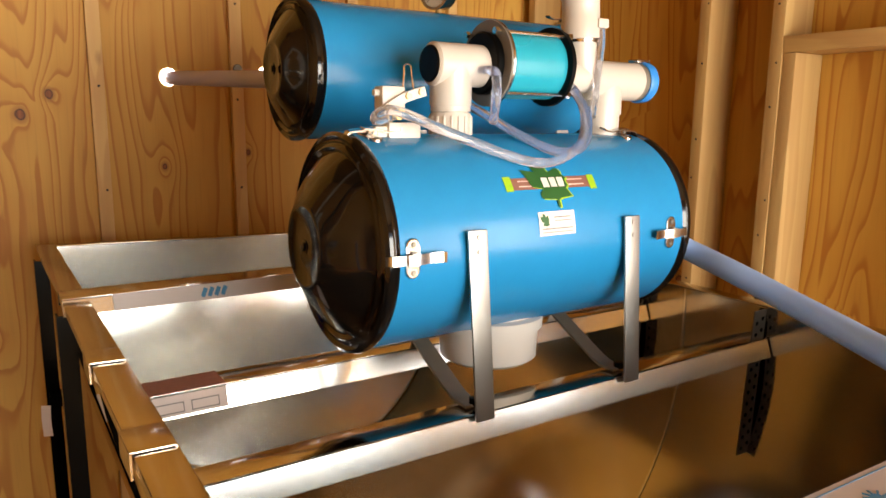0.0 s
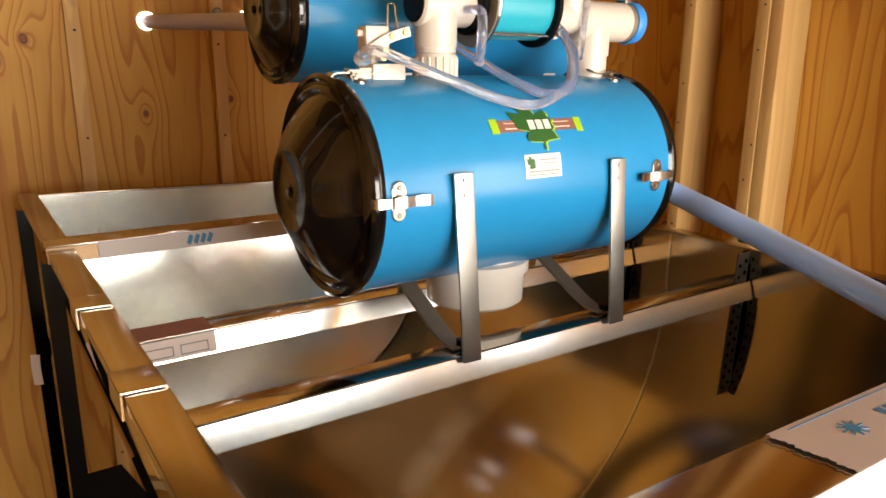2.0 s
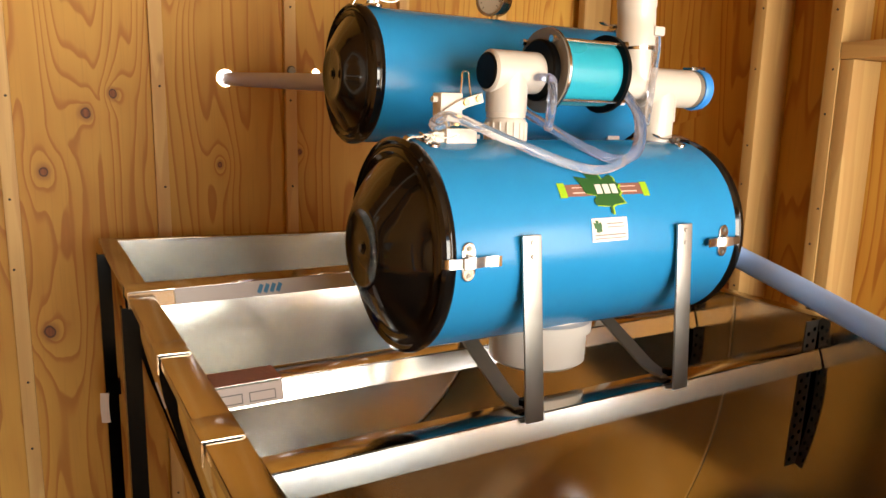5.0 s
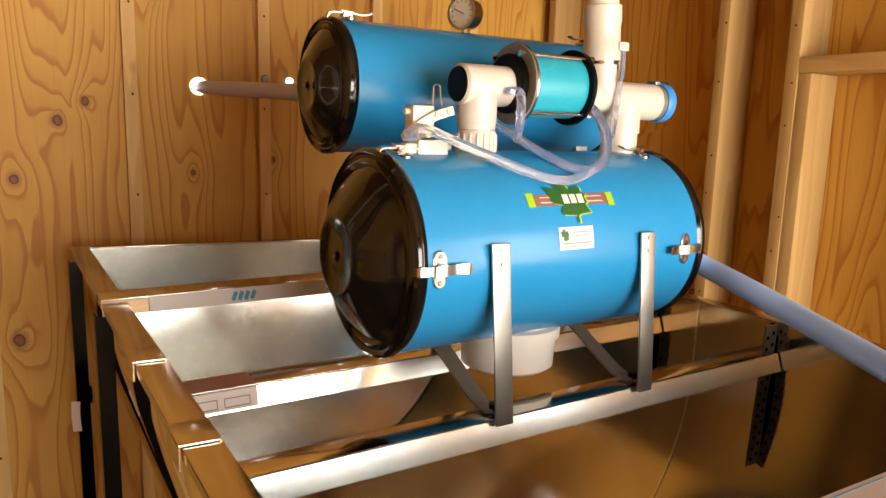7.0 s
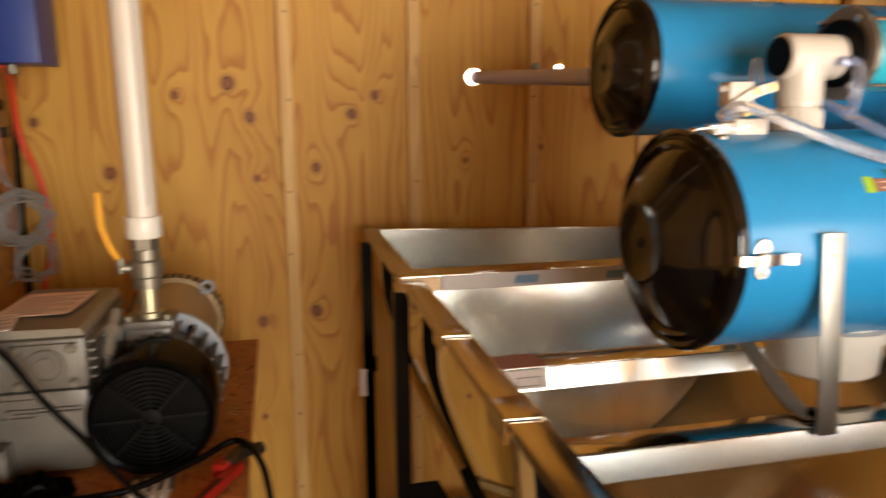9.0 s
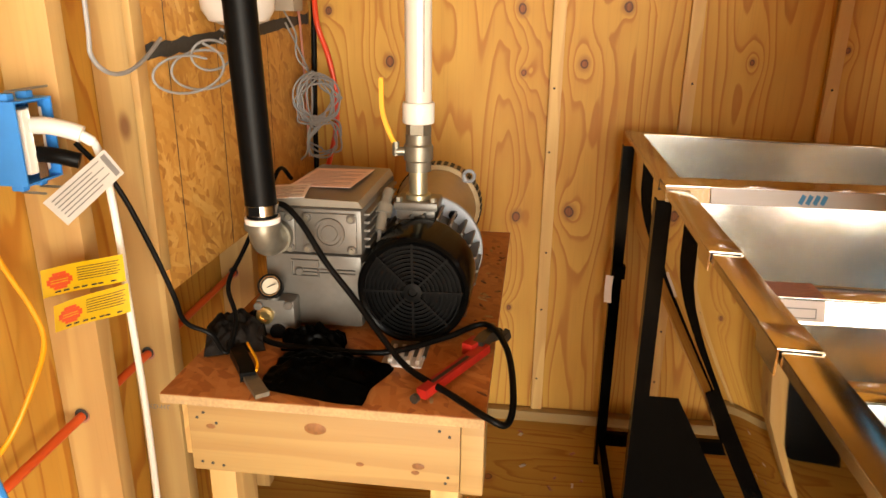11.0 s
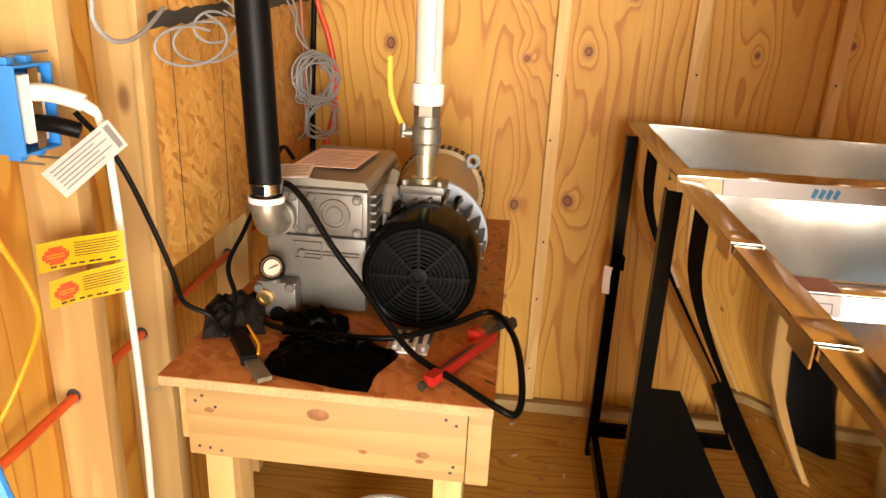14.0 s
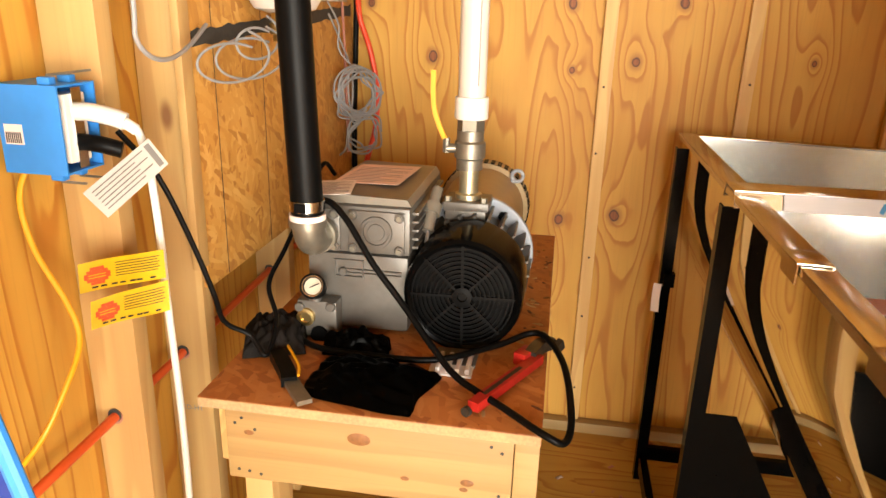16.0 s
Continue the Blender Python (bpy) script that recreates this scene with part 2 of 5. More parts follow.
M_CHROME = steel("chrome", (0.48, 0.47, 0.45), 0.2, (30.0, 30.0, 30.0), 0.0, 0.08)
M_BLUE = plain("blue_paint", (0.010, 0.20, 0.44), 0.2, 0, 0.05, 25, 0.03, 0.4)
M_CYAN = plain("cyan_film", (0.010, 0.28, 0.38), 0.25, 0, 0.04, 30, 0.02)
M_LID = plain("black_lid_gloss", (0.004, 0.0036, 0.0034), 0.06, 0, 0.2, 20, 0.008)
M_BLACK = plain("black_enamel", (0.0015, 0.0015, 0.0015), 0.13, 0, 0.25, 40, 0.03, 0.04)
M_RUBBER = plain("black_rubber", (0.002, 0.002, 0.002), 0.4, 0, 0.3, 60, 0.1, 0.08)
M_CLOTH = plain("oily_black_cloth", (0.0008, 0.0008, 0.0008), 0.25, 0, 0.4, 60, 0.2, 0.04)
M_GREYCLOTH = plain("dark_grey_cloth", (0.028, 0.024, 0.022), 0.9, 0, 0.5, 60, 0.3, 0.1)
M_PVC = plain("white_plastic_pipe", (0.50, 0.455, 0.40), 0.3, 0, 0.04, 30, 0.02)
M_WHITE = plain("white_enamel", (0.58, 0.56, 0.52), 0.3, 0, 0.03, 20, 0.02)
M_GREYCAST = plain("grey_cast_metal", (0.105, 0.096, 0.084), 0.38, 0.35, 0.14, 90, 0.15)
M_GREYPAINT = plain("warm_grey_paint", (0.17, 0.15, 0.12), 0.38, 0.2, 0.1, 60, 0.08)
M_GALVPIPE = plain("galvanised_fitting", (0.19, 0.175, 0.14), 0.38, 0.7, 0.2, 80, 0.15)
M_BRASS = plain("brass", (0.55, 0.40, 0.17), 0.3, 1.0, 0.15, 60, 0.05)
M_ZINC = plain("yellow_zinc", (0.40, 0.37, 0.25), 0.3, 0.85, 0.15, 60, 0.05)
M_RED = plain("red_paint", (0.30, 0.012, 0.009), 0.35, 0, 0.3, 70, 0.1)
M_REDHOSE = plain("red_hose", (0.65, 0.055, 0.02), 0.35, 0, 0.1, 40, 0.03)
M_PEX = plain("orange_red_pipe", (0.60, 0.085, 0.02), 0.38, 0, 0.1, 40, 0.03)
M_YELLOW = plain("yellow_vinyl", (0.66, 0.30, 0.006), 0.45, 0, 0.1, 40, 0.05)
M_TAGY = plain("yellow_tag", (0.72, 0.50, 0.008), 0.45, 0, 0.04, 30, 0.02)
M_TAGR = plain("red_tag_print", (0.75, 0.10, 0.015), 0.5, 0, 0.04, 30, 0)
M_INK = plain("black_ink", (0.02, 0.02, 0.02), 0.6, 0, 0.1, 40, 0)
M_GREYINK = plain("grey_ink", (0.20, 0.19, 0.18), 0.6, 0, 0.1, 40, 0)
M_PAPER = plain("white_paper", (0.66, 0.58, 0.54), 0.65, 0, 0.05, 40, 0.02)
M_PINK = plain("pale_pink_label", (0.70, 0.50, 0.44), 0.55, 0, 0.06, 50, 0.02)
M_FILM = plain("white_protective_film", (0.52, 0.49, 0.48), 0.35, 0, 0.04, 12, 0.05)
M_FILMBLUE = plain("blue_film_print", (0.05, 0.22, 0.42), 0.45, 0, 0.1, 40, 0)
M_BOXBLUE = plain("blue_junction_box", (0.02, 0.19, 0.55), 0.4, 0, 0.08, 40, 0.04)
M_DEEPBLUE = plain("dark_blue_cover", (0.012, 0.035, 0.20), 0.4, 0, 0.08, 40, 0.04)
M_GREEN = plain("leaf_green_print", (0.016, 0.085, 0.018), 0.4, 0, 0.08, 40, 0)
M_LIME = plain("lime_print", (0.26, 0.45, 0.02), 0.4, 0, 0.05, 40, 0)
M_BROWN = plain("brown_print", (0.20, 0.09, 0.065), 0.4, 0, 0.1, 60, 0)
M_STICKRED = plain("faded_red_sticker", (0.36, 0.15, 0.11), 0.4, 0, 0.15, 90, 0)
M_GREYWIRE = plain("grey_wire", (0.22, 0.22, 0.22), 0.45, 0, 0.1, 60, 0)
M_TUBEBLUE = clear("clear_bluish_tubing", (0.66, 0.74, 0.93))
M_TUBE = clear("clear_tubing", (0.82, 0.83, 0.88))
M_HOSE = plain("pale_blue_translucent_hose", (0.34, 0.55, 1.0), 0.3, 0, 0.05, 14, 0.04)
M_SAPTUBE = plain("lilac_tube", (0.36, 0.36, 0.62), 0.3, 0, 0.05, 14, 0.04)
M_DARKSTRIPE = plain("black_sealant", (0.03, 0.028, 0.024), 0.8, 0, 0.3, 90, 0.4)
M_SOIL = plain("pale_gravel", (0.42, 0.39, 0.35), 0.9, 0, 0.3, 8, 0.5)
M_GREYDOOR = plain("grey_ply_backing", (0.30, 0.25, 0.19), 0.7, 0, 0.2, 20, 0.1)
M_EDGE = plain("sawn_board_edge", (0.32, 0.21, 0.10), 0.75, 0, 0.3, 160, 0.3)
M_KNOT = plain("knot_brown", (0.17, 0.07, 0.02), 0.6, 0, 0.35, 120, 0.1)
M_CHIP = plain("dark_stained_chip", (0.085, 0.025, 0.012), 0.6, 0, 0.3, 120, 0.1)
M_GLASSFACE = plain("gauge_face", (0.42, 0.38, 0.30), 0.2, 0, 0.03, 30, 0)


# ---- builders ----
def box(bm, x0, x1, y0, y1, z0, z1, bevel=0.0):
    made = bmesh.ops.create_cube(bm, size=1.0)["verts"]
    for v in made:
        v.co = Vector((x0 + (v.co.x + 0.5) * (x1 - x0), y0 + (v.co.y + 0.5) * (y1 - y0), z0 + (v.co.z + 0.5) * (z1 - z0)))
    if bevel:
        edges = list({e for v in made for e in v.link_edges})
        bmesh.ops.bevel(bm, geom=edges, offset=bevel, segments=2, profile=0.6, affect="EDGES")
    return bm


def boxed(*a, **k):
    return box(bmesh.new(), *a, **k)


def frame_of(d):
    d = Vector(d).normalized()
    side = d.cross(Vector((0, 0, 1)))
    if side.length < 1e-3:
        side = Vector((1, 0, 0))
    side.normalize()
    return d, side, d.cross(side).normalized()


def lathe(bm, base, axis, profile, segs=48):
    """Turn (radius, height) pairs round an axis through base."""
    d, s, u = frame_of(axis)
    base = Vector(base)
    rings = []
    for r, h in profile:
        if r < 1e-5:
            rings.append([bm.verts.new(base + d * h)])
        else:
            rings.append([bm.verts.new(base + d * h + (s * math.cos(a) + u * math.sin(a)) * r) for a in [2 * math.pi * i / segs for i in range(segs)]])
    for a, b in zip(rings, rings[1:]):
        if len(a) == 1 and len(b) == 1:
            continue
        for i in range(segs):
            j = (i + 1) % segs
            if len(a) == 1:
                bm.faces.new((a[0], b[j], b[i]))
            elif len(b) == 1:
                bm.faces.new((a[i], a[j], b[0]))
            else:
                bm.faces.new((a[i], a[j], b[j], b[i]))
    return bm


def rod(bm, a, b, r, segs=16, bevel=0.0):
    a, b = Vector(a), Vector(b)
    h = (b - a).length
    c = min(bevel, r * 0.5, h * 0.4)
    prof = [(0, 0), (r - c, 0), (r, c), (r, h - c), (r - c, h), (0, h)] if c else [(0, 0), (r, 0), (r, h), (0, h)]
    return lathe(bm, a, b - a, prof, segs)


def smooth_path(pts, steps=8):
    p = [Vector(q) for q in pts]
    p = [p[0] * 2 - p[1]] + p + [p[-1] * 2 - p[-2]]
    out = []
    for i in range(1, len(p) - 2):
        for k in range(steps):
            t = k / steps
            a, b, c, d = p[i - 1], p[i], p[i + 1], p[i + 2]
            out.append(0.5 * (2 * b + (c - a) * t + (2 * a - 5 * b + 4 * c - d) * t * t + (3 * b - a - 3 * c + d) * t ** 3))
    out.append(p[-2])
    return out


def tube(bm, pts, r, segs=10, steps=8, wide=None, up=None):
    """Sweep a round section, or with wide a flat one, along a smooth line."""
    line = smooth_path(pts, steps) if steps > 1 else [Vector(p) for p in pts]
    side = None
    rings = []
    for i, c in enumerate(line):
        d = (line[min(i + 1, len(line) - 1)] - line[max(i - 1, 0)]).normalized()
        if up is not None:
            side = Vector(up) - d * d.dot(Vector(up))
        elif side is None:
            side = frame_of(d)[1]
        else:
            side = side - d * d.dot(side)
        side.normalize()
        u = d.cross(side)
        if wide:
            ring = [side * (wide / 2 * a) + u * (r * b) for a, b in ((-1, -1), (1, -1), (1, 1), (-1, 1))]
        else:
            ring = [(side * math.cos(2 * math.pi * k / segs) + u * math.sin(2 * math.pi * k / segs)) * r for k in range(segs)]
        rings.append([bm.verts.new(c + o) for o in ring])
    n = len(rings[0])
    for a, b in zip(rings, rings[1:]):
        for k in range(n):
            bm.faces.new((a[k], a[(k + 1) % n], b[(k + 1) % n], b[k]))
    bm.faces.new(rings[0][::-1])
    bm.faces.new(rings[-1])
    return bm


def prism(bm, outline, axis, a, b):
    """Extrude a flat outline (pairs) along x, y or z from a to b."""
    def at(p, h):
        return {"x": (h, p[0], p[1]), "y": (p[0], h, p[1]), "z": (p[0], p[1], h)}[axis]
    lo = [bm.verts.new(at(p, a)) for p in outline]
    hi = [bm.verts.new(at(p, b)) for p in outline]
    n = len(outline)
    for i in range(n):
        bm.faces.new((lo[i], lo[(i + 1) % n], hi[(i + 1) % n], hi[i]))
    bm.faces.new(lo[::-1])
    bm.faces.new(hi)
    return bm


def shape(bm, m):
    bmesh.ops.transform(bm, matrix=m, verts=bm.verts)
    return bm


def mesh_of(name, bm, material, angle=35):
    bmesh.ops.recalc_face_normals(bm, faces=bm.faces)
    me = bpy.data.meshes.new(name)
    for f in bm.faces:
        f.smooth = True
    bm.to_mesh(me)
    bm.free()
    me.set_sharp_from_angle(angle=radians(angle))
    me.materials.append(material)
    return me


def piece(name, bm, material, label="", category="", group="", kind="", angle=35):
    """A top-level thing of one mesh."""
    return tagged(new(name, mesh_of(name, bm, material, angle)), label, category, group, kind)


def thing(name, base, label, category, group="", kind=""):
    ob = new(name)
    ob.empty_display_size = 0.05
    ob.matrix_basis = Matrix.Translation(base)
    return tagged(ob, label, category, group, kind)


def part(name, bm, material, parent, label="", angle=35):
    ob = new(name, mesh_of(name, bm, material, angle))
    ob.parent = parent
    top = parent
    while top.parent:
        top = top.parent
    if parent is top and top.type == "EMPTY":
        ob.matrix_parent_inverse = top.matrix_basis.inverted()
    return tagged(ob, label)


def words(name, text, size, m, material, parent, label=""):
    """Built-in-font lettering as a thin mesh."""
    cu = bpy.data.curves.new(name, "FONT")
    cu.body, cu.size, cu.extrude, cu.align_x, cu.align_y, cu.resolution_u = text, size, 0.0004, "CENTER", "CENTER", 3
    tmp = bpy.data.objects.new(name, cu)
    scene.collection.objects.link(tmp)
    bpy.context.view_layer.update()
    me = bpy.data.meshes.new_from_object(tmp.evaluated_get(bpy.context.evaluated_depsgraph_get()))
    bpy.data.objects.remove(tmp)
    me.transform(m)
    me.materials.clear()
    me.materials.append(material)
    ob = new(name, me)
    ob.parent = parent
    top = parent
    while top.parent:
        top = top.parent
    if parent is top and top.type == "EMPTY":
        ob.matrix_parent_inverse = top.matrix_basis.inverted()
    return tagged(ob, label)


# ---- the shed ----
WX0, WX1, WY0, WY1, TOP = -0.96, 2.02, -2.3, 2.33, 2.6
piece("ground", boxed(-70, 70, -70, 70, -0.35, -0.16), M_SOIL, "pale gravel yard outside the open doorway", "ground", kind="structure")
floor = piece("floor", boxed(WX0 - 0.1, WX1 + 0.1, WY0 - 0.1, WY1 + 0.1, -0.12, 0.0), M_FLOOR, "worn plywood floor with dark stains", "floor", kind="structure")
piece("wall_north", boxed(WX0 - 0.1, WX1 + 0.1, WY1, WY1 + 0.1, 0.0, TOP), M_PLY, "knotty softwood plywood wall with contour grain", "wall", kind="structure")
bm = boxed(WX1, WX1 + 0.1, -0.68, WY1 - 0.001, 0.0, TOP)
box(bm, WX1, WX1 + 0.1, WY0, -1.28, 0.0, TOP)
box(bm, WX1, WX1 + 0.1, -1.28, -0.68, 1.95, TOP)
box(bm, WX1, WX1 + 0.1, -1.28, -0.68, 0.0, 0.18)
piece("wall_east", bm, M_PLYR, "plywood wall sheathing between exposed studs", "wall", kind="structure")
piece("wall_west", boxed(WX0 - 0.1, WX0, WY0, WY1 - 0.001, 0.0, TOP), M_PLYR, "plywood wall sheathing behind exposed studs", "wall", kind="structure")
bm = boxed(WX0 - 0.1, -0.45, WY0 - 0.1, WY0, 0.0, TOP)
box(bm, 1.95, WX1 + 0.1, WY0 - 0.1, WY0, 0.0, TOP)
box(bm, -0.45, 1.95, WY0 - 0.1, WY0, 2.15, TOP)
piece("wall_south", bm, M_PLYR, "plywood wall around a wide open doorway", "wall", kind="structure")
piece("ceiling", boxed(WX0 - 0.1, WX1 + 0.1, WY0 - 0.1, WY1 + 0.1, TOP, TOP + 0.1), M_CEIL, "unseen plywood ceiling boards, toned dark to dim their reflection", "ceiling", kind="structure")


def stud(x0, x1, y0, y1, z0=0.04, z1=TOP, label="pine wall stud with a few dark knots", mat=None):
    return piece("wall_stud", boxed(x0, x1, y0, y1, z0, z1, bevel=0.002), mat or M_PINE, label, "stud", "exposed wall studs", "structure")


# battens over the plywood of the north wall
random.seed(3)
for x in (-0.078, 0.322, 0.728, 1.136, 1.545):
    batten = piece("wall_batten", boxed(x - 0.019, x + 0.019, WY1 - 0.024, WY1 - 0.002, 0.04, TOP, bevel=0.002), M_BATTEN, "narrow pine batten nailed over the plywood", "batten", "battens on the plywood wall", "structure")
    for k in range(9):
        c = Vector((x + random.uniform(-0.008, 0.008), WY1 - 0.0241, 0.16 + 0.26 * k + random.uniform(-0.05, 0.05)))
        part("nail_head", rod(bmesh.new(), c, c - Vector((0, 0.0008, 0)), 0.0038, 8), M_DARKSTRIPE, batten)
piece("trim", boxed(-0.855, WX1 - 0.005, WY1 - 0.042, WY1 - 0.003, 0.0, 0.038, bevel=0.002), M_PINEX, "pine sole plate along the wall foot", "trim", kind="structure")
# east wall studs with a boarded opening
XS = WX1 - 0.135
for y in (2.24, 1.43, 1.19, 0.62, 0.25, -0.11):
    post = stud(XS, WX1 - 0.003, y, y + 0.038)
    for k in range(8):
        c = Vector((XS + 0.0001, y + random.uniform(0.010, 0.028), 0.9 + 0.17 * k + random.uniform(-0.05, 0.05)))
        part("nail_head", rod(bmesh.new(), c, c - Vector((0.0008, 0, 0)), 0.0034, 8), M_DARKSTRIPE, post)
stud(XS + 0.003, WX1 - 0.003, 1.151, 1.189, 0.04, 1.60, "pine jack stud under a header")
piece("header", boxed(XS, WX1 - 0.004, 0.66, 1.189, 1.601, 1.645, bevel=0.002), M_PINEY, "pine header over the boarded opening", "header", kind="structure")
# west wall studs
XW = -0.866
for y in (1.07, 1.303, 1.75, 2.16, 0.25, -0.3):
    stud(WX0 + 0.003, XW, y, y + 0.038)
piece("wall_panel", boxed(XW + 0.001, XW + 0.012, 1.31, WY1 - 0.022, 0.85, TOP - 0.05, bevel=0.001), M_OSB, "strand board panel with coarse flakes", "panel", kind="structure")

# ---- the steel tank ----
TX0, TX1, TY0, TY1, RIM = 0.164, 1.335, 0.335, 2.085, 1.08


def tilt(x):
    return -0.027 * (x - 0.12)


def lean(bm):
    for v in bm.verts:
        v.co.z += tilt(v.co.x)
    return bm


MIDX, HALF = (TX0 + TX1) / 2, (TX1 - TX0) / 2


def trough_outline(half, z, n=56):
    """The U of the tank from one long rim down round the bottom to the other."""
    mid = z - 0.13
    side = [(MIDX - half, z), (MIDX - half, (z + mid) / 2)]
    arc = [(MIDX - half * math.cos(math.pi * i / n), mid - half * math.sin(math.pi * i / n)) for i in range(n + 1)]
    return side + arc + [(MIDX + half, (z + mid) / 2), (MIDX + half, z)]


def trough(half, z, y0, y1, thick=0.002):
    """The rolled sheet as a closed shell, its far end following the slope of the end sheet."""
    bm = bmesh.new()
    line = trough_outline(half, z) + trough_outline(half - thick, z)[::-1]
    near = [bm.verts.new((x, y0, h)) for x, h in line]
    far = [bm.verts.new((x, y1, h)) for x, h in line]
    n = len(line)
    for k in range(n):
        bm.faces.new((near[k], near[(k + 1) % n], far[(k + 1) % n], far[k]))
    for ring in (near, far):
        for k in range(n // 2 - 1):
            bm.faces.new((ring[k], ring[k + 1], ring[n - 2 - k], ring[n - 1 - k]))
    return lean(bm)


SLOPE = 0.19


def sloped(bm):
    """Lean the far end sheet below its upright lip so that its foot comes forward."""
    for v in bm.verts:
        v.co.y -= SLOPE * max(0.0, 0.96 - v.co.z)
    return bm


def end_wall(y0, y1):
    """The U-shaped end sheet, cut in two along the fold under its lip."""
    line = trough_outline(HALF - 0.003, RIM - 0.004)
    left, right = MIDX - HALF + 0.003, MIDX + HALF - 0.003
    bm = prism(bmesh.new(), [p for p in line if p[1] <= 0.96], "y", y0, y1)
    return prism(bm, [(left, RIM - 0.004), (left, line[2][1]), (right, line[2][1]), (right, RIM - 0.004)], "y", y0, y1)


tank = thing("sap_tank", (0.7, 1.2, 0), "stainless steel round-bottomed tank on a black frame", "tank")
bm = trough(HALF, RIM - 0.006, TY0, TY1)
part("shell", bm, M_TANK, tank, "rolled stainless liner, toned down for its dark reflections", 60)
bm = trough(HALF + 0.006, RIM - 0.002, TY0 - 0.005, TY1 + 0.008)
part("outer_shell", bm, M_MIRROR, tank, "mirror-bright rolled outer sheet", 60)
part("end_wall", lean(sloped(end_wall(TY1 - 0.005, TY1 - 0.001))), M_TANKSIDE, tank, "dull stainless end sheet, lightened for daylight glare")
part("end_wall", lean(end_wall(TY0 + 0.001, TY0 + 0.005)), M_TANKSIDE, tank, "dull stainless end sheet, lightened for daylight glare")


def cap_rail(x0, x1, y0, y1, z, drop=0.03, t=0.003):
    """A folded rim: flat top with two lips turned down, along its longer side."""
    bm = boxed(x0, x1, y0, y1, z - t, z, bevel=0.001)
    if x1 - x0 > y1 - y0:
        box(bm, x0, x1, y0, y0 + t, z - drop, z - t)
        box(bm, x0, x1, y1 - t, y1, z - drop, z - t)
    else:
        box(bm, x0, x0 + t, y0, y1, z - drop, z - t)
        box(bm, x1 - t, x1, y0, y1, z - drop, z - t)
    return bm


RIMZ = RIM
part("rim", lean(cap_rail(0.122, 0.1665, TY0 - 0.08, TY1 + 0.035, RIMZ, 0.014)), M_RIM, tank, "bright folded rim")
part("rim", lean(cap_rail(TX1 - 0.004, TX1 + 0.036, TY0 - 0.08, TY1 + 0.035, RIMZ)), M_TANK, tank)
part("rim", lean(cap_rail(0.168, TX1 - 0.006, TY1 - 0.003, TY1 + 0.035, RIMZ)), M_RIM, tank)
part("rim", lean(cap_rail(0.168, TX1 - 0.006, 0.257, 0.338, RIMZ, 0.05)), M_RIM, tank, "broad bright front rim")
for y in (1.035, 0.728):
    part("rim_clip", lean(cap_rail(0.118, 0.165, y, y + 0.065, RIMZ + 0.0035, 0.03, 0.0025)), M_RIM, tank, "short folded clip over the rim")


# frame of the tank
def leg(y, x=0.112):
    bm = boxed(x, x + 0.004, y - 0.03, y, 0.0, RIM - 0.034)
    box(bm, x + 0.004, x + 0.032, y - 0.03, y - 0.026, 0.0, RIM - 0.034)
    return bm


for y in (2.09, 1.49, 0.36):
    part("leg", leg(y), M_BLACK, tank, "black angle-iron leg")
for y in (2.09, 1.49, 0.90, 0.36):
    part("leg", shape(leg(y), Matrix.Translation((1.295, 0, 0))), M_BLACK, tank)
part("brace", boxed(0.118, 0.14, 0.38, 2.056, 0.055, 0.10), M_BLACK, tank)
part("brace", boxed(0.125, 1.36, 2.09, 2.11, 0.055, 0.10), M_BLACK, tank)
part("strut", boxed(0.118, 0.148, 2.03, 2.056, 0.66, 0.70), M_BLACK, tank)
part("leg_tape", tube(bmesh.new(), [(0.108, 2.056, 0.66), (0.106, 2.054, 0.62), (0.108, 2.056, 0.575)], 0.0012, steps=3, wide=0.022, up=(1, -0.4, 0)), M_PAPER, tank, "scrap of masking tape")
part("gusset_plate", prism(bmesh.new(), [(0.117, 0.60), (0.208, 0.60), (0.305, 0.414), (0.50, 0.06), (0.50, 0.02), (0.117, 0.02)], "y", 1.466, 1.470), M_BLACK, tank, "black sheet gusset")


# ---- rails across the tank ----
def channel(x0, x1, y0, y1, z, drop, label, t=0.003):
    """A folded channel rail: web on top, a flange down each side."""
    ob = thing("cross_rail", ((x0 + x1) / 2, (y0 + y1) / 2, z - drop), label, "rail", "rails across the tank")
    part("web", boxed(x0, x1, y0, y1, z - t, z, bevel=0.001), M_RAILTOP, ob, "smooth brown-tinted web")
    for a, f in ((y0, -1), (y1, 1)):
        q = 0.0115 * f
        part("flange", prism(bmesh.new(), [(a, z - t - 0.0002), (a - f * t, z - t - 0.0002), (a - f * t + q, z - drop), (a + q, z - drop)], "x", x0, x1), M_GALV, ob, "flared galvanised flange")
    return ob


channel(0.121, TX1 - 0.006, 1.425, 1.50, RIMZ + 0.006, 0.03, "galvanised channel rail resting across the tank rim")
channel(0.2, TX1 - 0.006, 1.128, 1.19, 0.984, 0.038, "galvanised channel rail with a brown warning sticker")
channel(0.2, TX1 - 0.006, 0.812, 0.862, 0.984, 0.038, "galvanised channel rail carrying the bracket feet")


